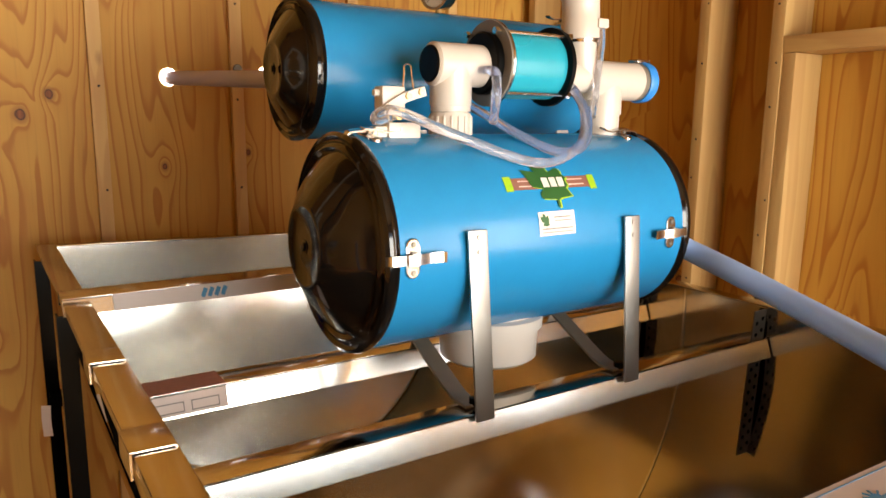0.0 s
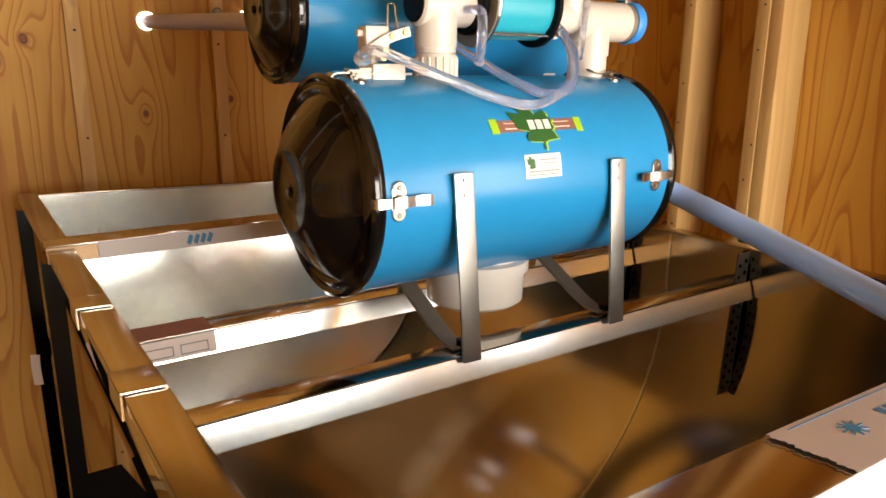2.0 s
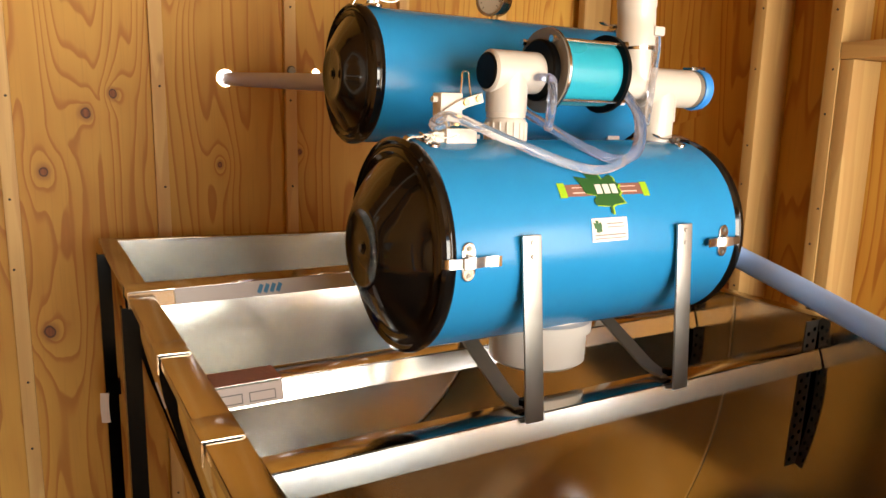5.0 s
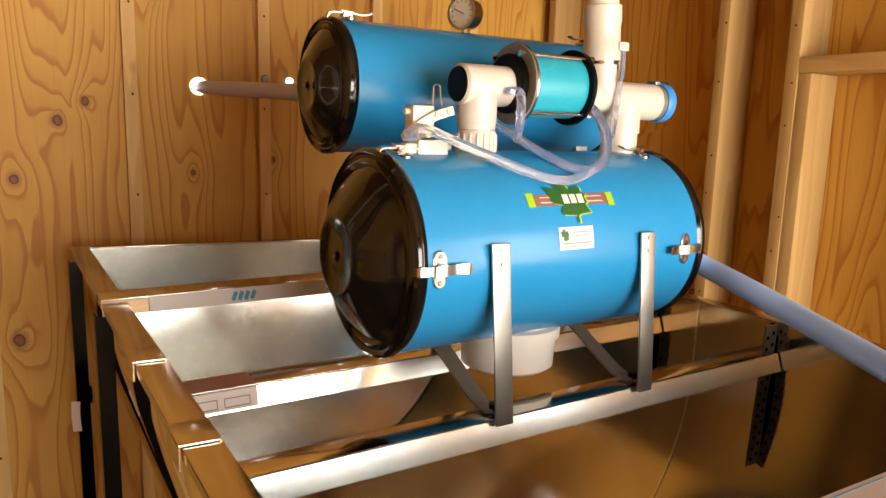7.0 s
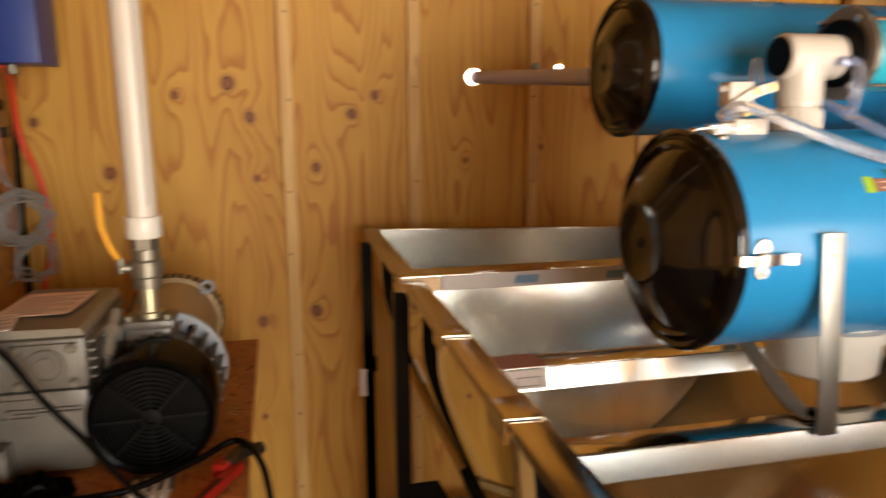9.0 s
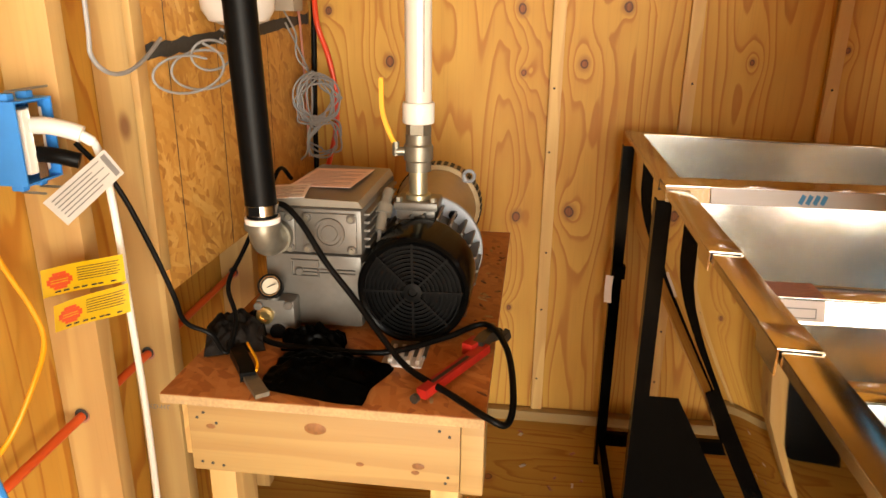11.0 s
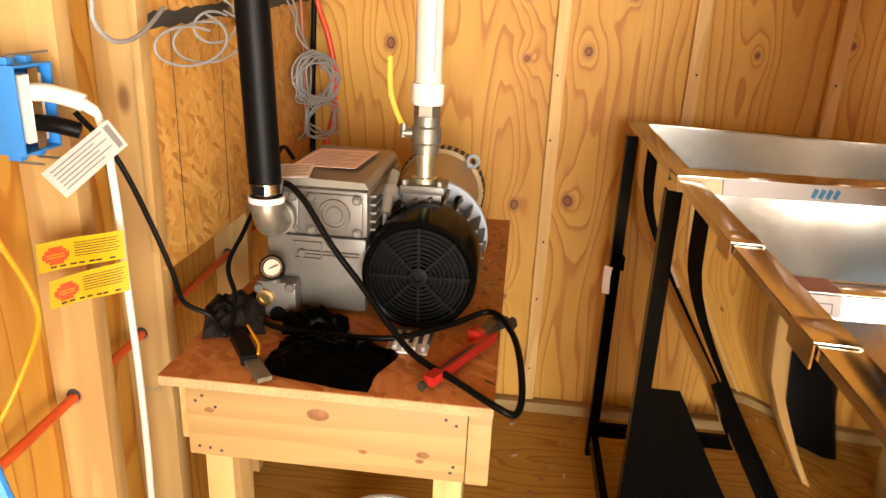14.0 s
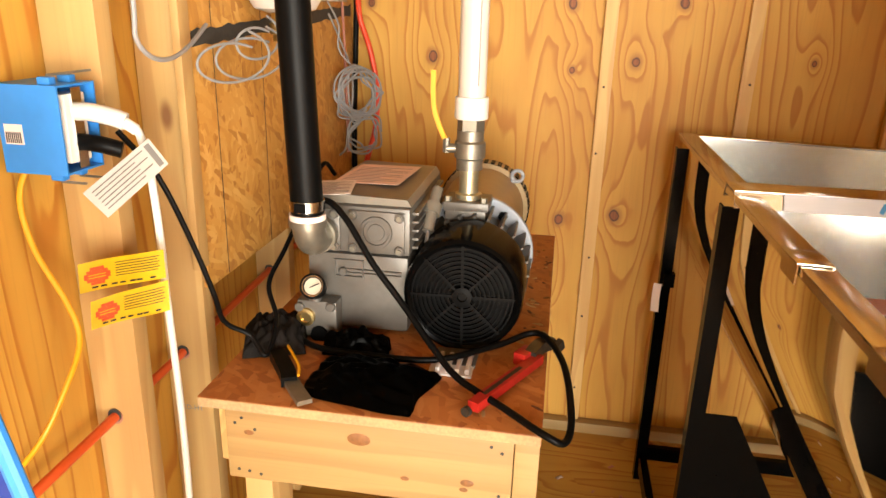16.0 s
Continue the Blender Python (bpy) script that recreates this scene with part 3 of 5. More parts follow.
# ---- lower releaser ----
def latch(parent, p, axis_x=1, tangent=(0, 0, 1), normal=(0, -1, 0)):
    """An over-centre toggle latch: hook on the lid, wire loop, eared base and sprung lever."""
    n, t = Vector(normal).normalized(), Vector(tangent).normalized()
    x = Vector((axis_x, 0, 0))
    m = Matrix((x, t, n)).transposed().to_4x4()
    m.translation = p
    bm = boxed(-0.012, 0.010, -0.017, 0.017, -0.002, 0.0025, bevel=0.001)
    for k in (-1, 1):
        lathe(bm, (-0.001, 0.017 * k, 0), (0, 0, 1), [(0, -0.002), (0.0105, -0.002), (0.0105, 0.0015), (0.009, 0.0028), (0, 0.0028)], 16)
    base = part("latch_base", shape(bm, m), M_CHROME, parent, "chromed toggle latch")
    for k in (-1, 1):
        part("latch_screw", shape(rod(bmesh.new(), (-0.001, 0.019 * k, 0.0028), (-0.001, 0.019 * k, 0.0045), 0.0038, 10, 0.001), m), M_GALVPIPE, base)
        part("latch_cheek", shape(prism(bmesh.new(), [(-0.011, 0.002), (0.009, 0.002), (0.006, 0.011), (-0.007, 0.012)], "y", 0.0075 * k - 0.0008, 0.0075 * k + 0.0008), m), M_CHROME, base)
    part("latch_pin", shape(rod(bmesh.new(), (-0.002, -0.010, 0.008), (-0.002, 0.010, 0.008), 0.0022, 10), m), M_GALVPIPE, base)
    part("latch_hook", shape(tube(bmesh.new(), [(-0.040, 0, -0.002), (-0.037, 0, 0.006), (-0.028, 0, 0.0085), (-0.012, 0, 0.009)], 0.0012, steps=5, wide=0.013, up=(0, 1, 0)), m), M_CHROME, base)
    part("latch_lever", shape(tube(bmesh.new(), [(-0.014, 0, 0.0125), (0.004, 0, 0.0115), (0.024, 0, 0.008), (0.040, 0, 0.010), (0.046, 0, 0.0135)], 0.0012, steps=5, wide=0.0145, up=(0, 1, 0)), m), M_CHROME, base)


def lid(parent, base, axis, r, label, deep=1.0):
    prof = [(r * 0.9, 0.012), (r * 0.99, 0.012), (r * 1.015, 0.007), (r * 1.03, 0.0), (r * 1.02, -0.007), (r * 0.985, -0.011), (r * 0.955, -0.007), (r * 0.935, -0.0065), (r * 0.915, -0.011), (r * 0.885, -0.0135), (r * 0.86, -0.011), (r * 0.845, -0.0095),
            (r * 0.825, -0.012), (r * 0.78, -0.020 * deep), (r * 0.60, -0.042 * deep), (r * 0.45, -0.055 * deep), (r * 0.405, -0.0595 * deep), (r * 0.38, -0.061 * deep), (r * 0.35, -0.0605 * deep), (r * 0.33, -0.0588 * deep), (r * 0.15, -0.0585 * deep), (0, -0.0585 * deep)]
    ob = part("lid", lathe(bmesh.new(), base, axis, prof, 72), M_LID, parent, label)
    a = Vector(axis).normalized()
    c = Vector(base) - a * 0.0585 * deep
    bm = lathe(bmesh.new(), c, -a, [(0, 0), (0.011, 0), (0.011, 0.001), (0.0065, 0.0015), (0.0065, 0.0035), (0.005, 0.004), (0, 0.004)], 6)
    part("lid_bolt", bm, M_LID, ob)
    return ob


def barrel(name, x0, x1, y, z, r, label, deep=1.0):
    ob = thing(name, ((x0 + x1) / 2, y, z - r), label, "vacuum releaser")
    wall = lathe(bmesh.new(), (x0, y, z), (1, 0, 0), [(r - 0.004, 0.004), (r, 0.0), (r, x1 - x0), (r - 0.004, x1 - x0)], 96)
    part("body", wall, M_BLUE, ob, "glossy blue painted cylinder")
    lid(ob, (x0, y, z), (1, 0, 0), r, "glossy black domed lid", deep)
    lid(ob, (x1, y, z), (-1, 0, 0), r, "glossy black domed lid", deep)
    return ob


LY, LZ, LR, LX0, LX1 = 0.972, 1.229, 0.162, 0.464, 1.048
low = barrel("lower_releaser", LX0, LX1, LY, LZ, LR, "blue horizontal vacuum releaser with black lids on flat-bar brackets")
latch(low, (0.493, LY - LR, LZ + 0.001))
latch(low, (1.004, LY - LR, LZ - 0.003), -1)
for x, s in ((0.497, 1), (1.005, -1)):
    latch(low, (x, LY - LR * math.sin(radians(12)), LZ + LR * math.cos(radians(12))), s, (0, 1, 0.2), (0, -0.2, 1))
for x in (0.612, 0.921):
    slope = Matrix(((1, 0, -0.07, x), (0, 1, 0.005, 0), (0, 0, 1, 0.981), (0, 0, 0, 1)))
    bar = part("bracket_bar", shape(boxed(-0.0165, 0.0165, 0.799, 0.804, -0.005, 0.281, bevel=0.002), slope), M_BAR, low, "dull steel flat bar")
    for z in (0.250, 0.271):
        part("rivet", shape(rod(bmesh.new(), (0, 0.799, z), (0, 0.797, z), 0.0035, 10, 0.001), slope), M_BAR, bar)
    part("brace", tube(bmesh.new(), [(x + 0.0, 0.83, 0.989), (x + 0.0, 0.87, 0.992), (x - 0.0, 0.93, 1.02), (x, 1.0, 1.055), (x, 1.05, 1.075)], 0.0022, steps=5, wide=0.03, up=(1, 0, 0)), M_GREYPAINT, low)
    part("brace_bolt", rod(bmesh.new(), (x + 0.004, 0.835, 0.988), (x + 0.004, 0.835, 1.0), 0.009, 6, 0.001), M_BLACK, low)
bm = lathe(bmesh.new(), (0.742, LY, 1.004), (0, 0, 1), [(0, 0.0), (0.074, 0.0), (0.084, 0.007), (0.086, 0.058), (0.093, 0.060), (0.094, 0.08), (0.082, 0.083), (0.082, 0.14)], 64)
part("outlet", bm, M_WHITE, low, "white plastic outlet fitting")

# ---- upper releaser ----
UY, UZ, UR, UX0, UX1 = 1.235, 1.496, 0.121, 0.499, 1.135
up_ = barrel("upper_releaser", UX0, UX1, UY, UZ, UR, "blue horizontal vacuum releaser with black lids behind the lower one", 0.66)
latch(up_, (0.53, UY - 0.02, UZ + UR), 1, (0, 1, 0.1), (0, -0.1, 1))
for x in (0.72, 1.08):
    part("bracket_bar", boxed(x - 0.016, x + 0.016, 1.172, 1.177, 0.985, UZ - 0.09), M_BAR, up_)

# ---- pump table ----
bench = thing("pump_bench", (-0.46, 1.5, 0), "pine bench with an oily strand board top", "bench")
BX0, BX1, BY0, BY1, BZ = -0.735, -0.19, 1.02, 2.02, 0.79
part("top", boxed(BX0, BX1, BY0, BY1, BZ - 0.018, BZ, bevel=0.001), M_OSBT, bench, "worn strand board top")
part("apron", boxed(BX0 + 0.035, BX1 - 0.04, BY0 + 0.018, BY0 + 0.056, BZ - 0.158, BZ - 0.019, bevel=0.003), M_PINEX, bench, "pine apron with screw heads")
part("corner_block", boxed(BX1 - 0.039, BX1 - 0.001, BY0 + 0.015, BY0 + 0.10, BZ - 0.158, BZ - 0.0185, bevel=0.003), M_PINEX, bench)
for x in (BX0 + 0.002, BX1 - 0.14):
    part("side_rail", boxed(x, x + 0.038, BY0 + 0.06, BY1 - 0.02, BZ - 0.158, BZ - 0.0185, bevel=0.003), M_PINEY, bench)
for x in (BX0 + 0.042, BX1 - 0.095):
    for y in (BY0 + 0.058, BY1 - 0.12):
        part("leg", boxed(x, x + 0.05, y, y + 0.09, 0.0, BZ - 0.02, bevel=0.003), M_PINE, bench)



# ---- decals on the lower releaser ----
def decal(name, outlines, material, parent, lift=0.0012, label=""):
    """Flat print given in (x, arc height) and wrapped on the lower cylinder."""
    bm = bmesh.new()
    for outline in outlines:
        bm.faces.new([bm.verts.new((u, v, 0)) for u, v in outline])
    bmesh.ops.triangulate(bm, faces=bm.faces[:])
    bmesh.ops.subdivide_edges(bm, edges=bm.edges[:], cuts=2, use_grid_fill=True)
    for v in bm.verts:
        a = (v.co.y - 0.007) / LR
        v.co = Vector((v.co.x, LY - (LR + lift) * math.cos(a), LZ + (LR + lift) * math.sin(a)))
    return part(name, bm, material, parent, label)


def rect(u0, u1, v0, v1):
    return [(u0, v0), (u1, v0), (u1, v1), (u0, v1)]


LEAF = [(-0.6, 1.0), (0.05, 0.94), (0.15, 0.5), (0.65, 0.75), (0.75, 0.55), (0.72, 0.4), (0.92, 0.2), (0.8, 0.05), (0.88, -0.2), (0.75, -0.35), (0.95, -0.75), (0.45, -0.82), (0.3, -0.9), (0.31, -1.25), (0.2, -1.25), (0.2, -0.88), (-0.45, -0.82), (-0.5, -0.6), (-0.3, -0.35), (-0.8, -0.2), (-0.9, 0.3), (-1.07, 0.7), (-0.45, 0.56)]
decal("brand_strip", [rect(0.668, 0.845, 0.092, 0.112)], M_BROWN, low, 0.0008, "brown printed strip")
decal("strip_end", [rect(0.664, 0.678, 0.090, 0.115)], M_LIME, low, 0.0012, "lime end band")
decal("strip_end", [rect(0.832, 0.846, 0.088, 0.113)], M_LIME, low, 0.0012, "lime end band")
decal("strip_line", [rect(0.69, 0.82, 0.0965, 0.0985), rect(0.69, 0.82, 0.1055, 0.107)], M_PINK, low, 0.0011)
decal("leaf_badge", [[(0.7505 + 0.043 * u, 0.1015 + 0.033 * v) for u, v in LEAF]], M_LIME, low, 0.0016, "lime outline of a maple leaf")
decal("leaf_badge", [[(0.747 + 0.043 * u, 0.103 + 0.033 * v) for u, v in LEAF]], M_GREEN, low, 0.0022, "green maple leaf badge")
decal("badge_mark", [rect(0.735 + 0.0155 * i, 0.747 + 0.0155 * i, 0.094, 0.110) for i in range(3)], M_WHITE, low, 0.0028, "white plain block")
sticker = decal("sticker", [rect(0.713, 0.785, 0.020, 0.056)], M_PAPER, low, 0.0012, "pale data sticker")
decal("sticker_leaf", [[(0.725 + 0.009 * u, 0.043 + 0.010 * v) for u, v in LEAF]], M_GREEN, low, 0.0017)
decal("sticker_print", [rect(0.742, 0.776, 0.046, 0.048), rect(0.744, 0.778, 0.041, 0.0425), rect(0.718, 0.78, 0.029, 0.031), rect(0.718, 0.78, 0.024, 0.0255)], M_GREYINK, low, 0.0017)


# ---- white fittings, filter and tubes over the lower releaser ----
def fitting(bm, a, b, r, lip=0.004, lipw=0.018):
    """A socket fitting: a pipe with a thicker belt at each end."""
    a, b = Vector(a), Vector(b)
    h = (b - a).length
    return lathe(bm, a, b - a, [(0, 0), (r + lip - 0.001, 0), (r + lip, 0.001), (r + lip, lipw), (r, lipw + 0.003), (r, h - lipw - 0.003), (r + lip, h - lipw), (r + lip, h - 0.001), (r + lip - 0.001, h), (0, h)], 32)


Y = LY
TZ = 1.498
trap = thing("moisture_trap", (0.76, Y, LZ + LR), "cyan moisture trap between white plastic fittings on the releaser", "filter")
bm = fitting(bmesh.new(), (0.657, Y, 1.425), (0.657, Y, TZ), 0.031, 0.001)
rod(bm, (0.657, Y, 1.380), (0.657, Y, 1.43), 0.0285, 28)
part("tee", bm, M_PVC, trap, "white plastic tee")
bm = rod(bmesh.new(), (0.618, Y, TZ), (0.722, Y, TZ), 0.0335, 36, 0.004)
lathe(bm, (0.657, Y, TZ), (0, 0, -1), [(0.0335, 0.0), (0.0335, 0.062), (0.031, 0.066)], 36)
part("tee_arm", bm, M_PVC, trap)
part("end_cap", rod(bmesh.new(), (0.6145, Y, TZ), (0.623, Y, TZ), 0.0285, 32, 0.002), M_RUBBER, trap, "black rubber plug")
nut = part("union_nut", lathe(bmesh.new(), (0.657, Y, 1.386), (0, 0, 1), [(0.027, 0.0), (0.0335, 0.0), (0.0335, 0.034), (0.031, 0.038), (0.027, 0.038)], 36), M_PVC, trap)
for i in range(18):
    a = 2 * math.pi * i / 18
    c = Vector((0.657 + 0.0335 * math.cos(a), Y + 0.0335 * math.sin(a), 1.388))
    part("rib", rod(bmesh.new(), c, c + Vector((0, 0, 0.03)), 0.0022, 6), M_PVC, nut)
TZ2 = 1.503
part("body", rod(bmesh.new(), (0.738, Y, TZ2), (0.856, Y, TZ2), 0.0545, 64, 0.002), M_CYAN, trap, "cyan cylinder")
part("end_plate", rod(bmesh.new(), (0.712, Y, TZ2), (0.728, Y, TZ2), 0.050, 48, 0.003), M_RUBBER, trap, "black rubber end")
part("end_flange", lathe(bmesh.new(), (0.726, Y, TZ2), (1, 0, 0), [(0.046, 0), (0.068, 0), (0.068, 0.003), (0.046, 0.003)], 56), M_GREYPAINT, trap, "dull steel flange")
part("end_plate", lathe(bmesh.new(), (0.855, Y, TZ2), (1, 0, 0), [(0, 0), (0.066, 0), (0.066, 0.008), (0, 0.008)], 56), M_RUBBER, trap, "black end plate")
part("chrome_band", lathe(bmesh.new(), (0.729, Y, TZ2), (1, 0, 0), [(0.064, 0), (0.069, 0), (0.069, 0.004), (0.057, 0.016), (0.053, 0.016)], 56), M_CHROME, trap, "chrome band")
for a in (50, 130, 230, 310):
    dy, dz = -0.062 * math.cos(radians(a)), 0.062 * math.sin(radians(a))
    part("tie_rod", rod(bmesh.new(), (0.718, Y + dy, TZ2 + dz), (0.868, Y + dy, TZ2 + dz), 0.003, 8), M_GALV, trap)
    part("tie_nut", rod(bmesh.new(), (0.711, Y + dy, TZ2 + dz), (0.718, Y + dy, TZ2 + dz), 0.006, 6), M_GALV, trap)
    part("tie_nut", rod(bmesh.new(), (0.863, Y + dy, TZ2 + dz), (0.872, Y + dy, TZ2 + dz), 0.006, 6), M_GALV, trap)
part("link_pipe", rod(bmesh.new(), (0.862, Y, 1.49), (0.985, Y, 1.49), 0.027, 32), M_PVC, trap)

stack = thing("white_pipe_stack", (0.99, Y, LZ + LR), "white plastic tee with a blue cap and a tall pipe", "pipe")
bm = rod(bmesh.new(), (0.992, Y, 1.380), (0.992, Y, 1.425), 0.032, 32)
part("stub", bm, M_PVC, stack)
bm = lathe(bmesh.new(), (0.992, Y, 1.425), (0, 0, 1), [(0.031, 0), (0.035, 0.0), (0.035, 0.04), (0.033, 0.055)], 36)
rod(bm, (0.945, Y, 1.486), (1.072, Y, 1.486), 0.035, 36, 0.004)
part("tee", bm, M_PVC, stack, "white plastic tee")
bm = lathe(bmesh.new(), (1.068, Y, 1.486), (1, 0, 0), [(0.03, 0), (0.0345, 0), (0.0345, 0.012), (0.03, 0.012)], 36)
part("gasket", bm, M_GREYPAINT, stack)
part("blue_cap", lathe(bmesh.new(), (1.080, Y, 1.486), (1, 0, 0), [(0, 0), (0.037, 0), (0.039, 0.004), (0.037, 0.02), (0.03, 0.025), (0, 0.025)], 40), M_BOXBLUE, stack, "blue plastic cap")
bm = boxed(1.067, 1.100, Y - 0.012, Y + 0.012, 1.520, 1.527, bevel=0.001)
box(bm, 1.096, 1.101, Y - 0.012, Y + 0.012, 1.505, 1.527)
part("cap_clip", bm, M_CHROME, stack)
bm = tube(bmesh.new(), [(0.975, Y, 1.488), (0.955, Y, 1.492), (0.94, Y, 1.505), (0.934, Y, 1.53), (0.932, Y, 1.56)], 0.0285, 28, 6)
part("elbow", bm, M_PVC, stack)
part("coupling", fitting(bmesh.new(), (0.932, Y, 1.555), (0.926, Y, 1.652), 0.033, 0.0015, 0.03), M_PVC, stack)
part("riser", rod(bmesh.new(), (0.926, Y, 1.65), (0.90, Y, TOP - 0.002), 0.029, 28), M_PVC, stack, "tall white pipe to the ceiling")
part("hose_clamp", lathe(bmesh.new(), (0.9325, Y, 1.548), (0, 0, 1), [(0.03, 0), (0.0312, 0), (0.0312, 0.008), (0.03, 0.008)], 32), M_CHROME, stack)
part("clip_tube", tube(bmesh.new(), [(0.95, Y - 0.03, 1.585), (0.952, Y - 0.032, 1.55), (0.945, Y - 0.034, 1.50), (0.938, Y - 0.036, 1.45), (0.92, Y - 0.05, 1.42)], 0.006, 8), M_TUBE, stack, "clear drain tube")
part("clip_block", boxed(0.938, 0.962, Y - 0.038, Y - 0.022, 1.572, 1.588, bevel=0.003), M_PVC, stack)

valve = thing("float_valve", (0.545, 0.93, LZ + LR), "small white float valve with a wire bail on the releaser", "valve")
bm = boxed(0.548, 0.602, 0.93, 0.965, 1.374, 1.398, bevel=0.003)
box(bm, 0.528, 0.548, 0.935, 0.955, 1.374, 1.392, bevel=0.002)
part("base", bm, M_PVC, valve)
bm = boxed(0.540, 0.578, 0.935, 0.962, 1.415, 1.450, bevel=0.003)
rod(bm, (0.532, 0.948, 1.44), (0.545, 0.948, 1.44), 0.005, 10)
part("body", bm, M_PVC, valve)
bm = tube(bmesh.new(), [(0.545, 0.931, 1.418), (0.575, 0.931, 1.434), (0.608, 0.931, 1.444)], 0.004, steps=4, wide=0.014, up=(0, 0, 1))
arm = part("arm", bm, M_PVC, valve)
for x, z in ((0.578, 1.436), (0.6, 1.442), (0.562, 1.406)):
    part("screw", rod(bmesh.new(), (x, 0.929, z), (x, 0.923, z), 0.005, 10), M_BRASS, arm)
for x in (0.549, 0.557):
    part("pin", rod(bmesh.new(), (x, 0.94, 1.39), (x, 0.94, 1.42), 0.002, 8), M_BRASS, valve)
part("wire_bail", tube(bmesh.new(), [(0.585, 0.955, 1.445), (0.587, 0.955, 1.47), (0.588, 0.955, 1.482), (0.598, 0.955, 1.482), (0.600, 0.955, 1.47), (0.604, 0.955, 1.445)], 0.0015, 6, 3), M_CHROME, valve)

for ob in valve.children_recursive:
    ob.data.transform(Matrix.Translation((-0.025, 0, 0.010)))

piece("clear_tube", tube(bmesh.new(), [(0.53, 0.93, 1.418), (0.502, 0.925, 1.410), (0.495, 0.915, 1.418), (0.515, 0.895, 1.424), (0.596, 0.87, 1.392), (0.692, 0.85, 1.358), (0.759, 0.845, 1.349), (0.833, 0.86, 1.374), (0.880, 0.90, 1.421), (0.886, 0.93, 1.461), (0.878, 0.965, 1.485)], 0.0075, 12, 8), M_TUBE, "clear flexible tube looping from the float valve", "tube")
piece("clear_tube", tube(bmesh.new(), [(0.690, 0.985, 1.440), (0.705, 0.955, 1.425), (0.745, 0.905, 1.390), (0.795, 0.868, 1.364), (0.85, 0.868, 1.374), (0.886, 0.90, 1.425), (0.884, 0.935, 1.465)], 0.0075, 12, 8), M_TUBEBLUE, "bluish clear tube sagging over the releaser", "tube")
bm = tube(bmesh.new(), [(0.700, 0.925, 1.489), (0.696, 0.905, 1.482), (0.694, 0.90, 1.45), (0.694, 0.905, 1.425), (0.70, 0.915, 1.410)], 0.0075, 12, 6)
rod(bm, (0.690, 0.943, 1.49), (0.702, 0.92, 1.49), 0.006, 10)
piece("clear_tube", bm, M_TUBEBLUE, "short bluish tube under a white nipple", "tube")
piece("transfer_hose", tube(bmesh.new(), [(1.085, 0.93, 1.21), (1.15, 0.884, 1.172), (1.14, 0.773, 1.148), (1.125, 0.67, 1.126), (1.092, 0.561, 1.11), (1.058, 0.476, 1.1), (1.015, 0.402, 1.098), (0.956, 0.313, 1.102)], 0.0205, 20, 8), M_HOSE, "pale blue translucent hose from the releaser", "hose")

# ---- upper releaser details ----
gauge = thing("vacuum_gauge", (0.80, 1.235, 1.617), "round dial gauge with a chrome rim on the upper releaser", "gauge")
part("stem", rod(bmesh.new(), (0.80, 1.235, 1.612), (0.80, 1.235, 1.63), 0.006, 10), M_BRASS, gauge)
c, ax = Vector((0.80, 1.235, 1.656)), Vector((-0.92, -0.38, 0.0)).normalized()
part("case", lathe(bmesh.new(), c - ax * 0.022, ax, [(0, 0), (0.029, 0), (0.031, 0.004), (0.031, 0.03), (0.034, 0.031), (0.034, 0.037), (0.029, 0.037), (0.028, 0.033)], 40), M_CHROME, gauge, "chrome case")
face = part("dial", lathe(bmesh.new(), c + ax * 0.0125, ax, [(0.0285, 0), (0, 0)], 40), M_GLASSFACE, gauge, "cream dial")
side = ax.cross(Vector((0, 0, 1))).normalized()
for i in range(11):
    a = radians(-45 + 27 * i)
    d = side * math.cos(a) + Vector((0, 0, 1)) * math.sin(a)
    part("tick", rod(bmesh.new(), c + ax * 0.0132 + d * 0.021, c + ax * 0.0132 + d * 0.025, 0.0008, 5), M_INK, face)
part("needle", rod(bmesh.new(), c + ax * 0.0138 - side * 0.006 - Vector((0, 0, 0.003)), c + ax * 0.0138 + side * 0.018 + Vector((0, 0, 0.008)), 0.0011, 5), M_INK, face)
latch(up_, (1.10, UY - 0.03, UZ + UR), -1, (0, 1, 0.1), (0, -0.1, 1))
piece("sap_tube", tube(bmesh.new(), [(0.526, 2.335, 1.529), (0.54, 2.10, 1.519), (0.565, 1.75, 1.504), (0.61, 1.42, 1.490), (0.66, 1.30, 1.485)], 0.020, 16, 6), M_SAPTUBE, "pale translucent tube from the wall to the releaser", "tube")

# daylight seen through bored holes in the plywood
def glow(name, colour, strength):
    n = Nodes(name)
    n.colour(colour)
    n.put(n.bsdf.inputs["Emission Color"], (*colour, 1))
    n.bsdf.inputs["Emission Strength"].default_value = strength
    return n.mat


M_DAY = glow("outdoor_daylight", (0.95, 0.97, 1.0), 4.0)
for x, z, r in ((0.524, 1.531, 0.0265), (0.820, 1.562, 0.012), (0.944, 1.573, 0.011)):
    piece("wall_hole", lathe(bmesh.new(), (x, 2.329, z), (0, -1, 0), [(r, 0), (r, 0.0015), (0, 0.0015)], 24), M_DAY, "bright daylight in a bored wall hole", "hole", kind="structure")
piece("wall_bolt", rod(bmesh.new(), (0.728, 2.309, 1.564), (0.728, 2.296, 1.564), 0.014, 12, 0.003), M_GALVPIPE, "rusty bolt head in the batten", "bolt")


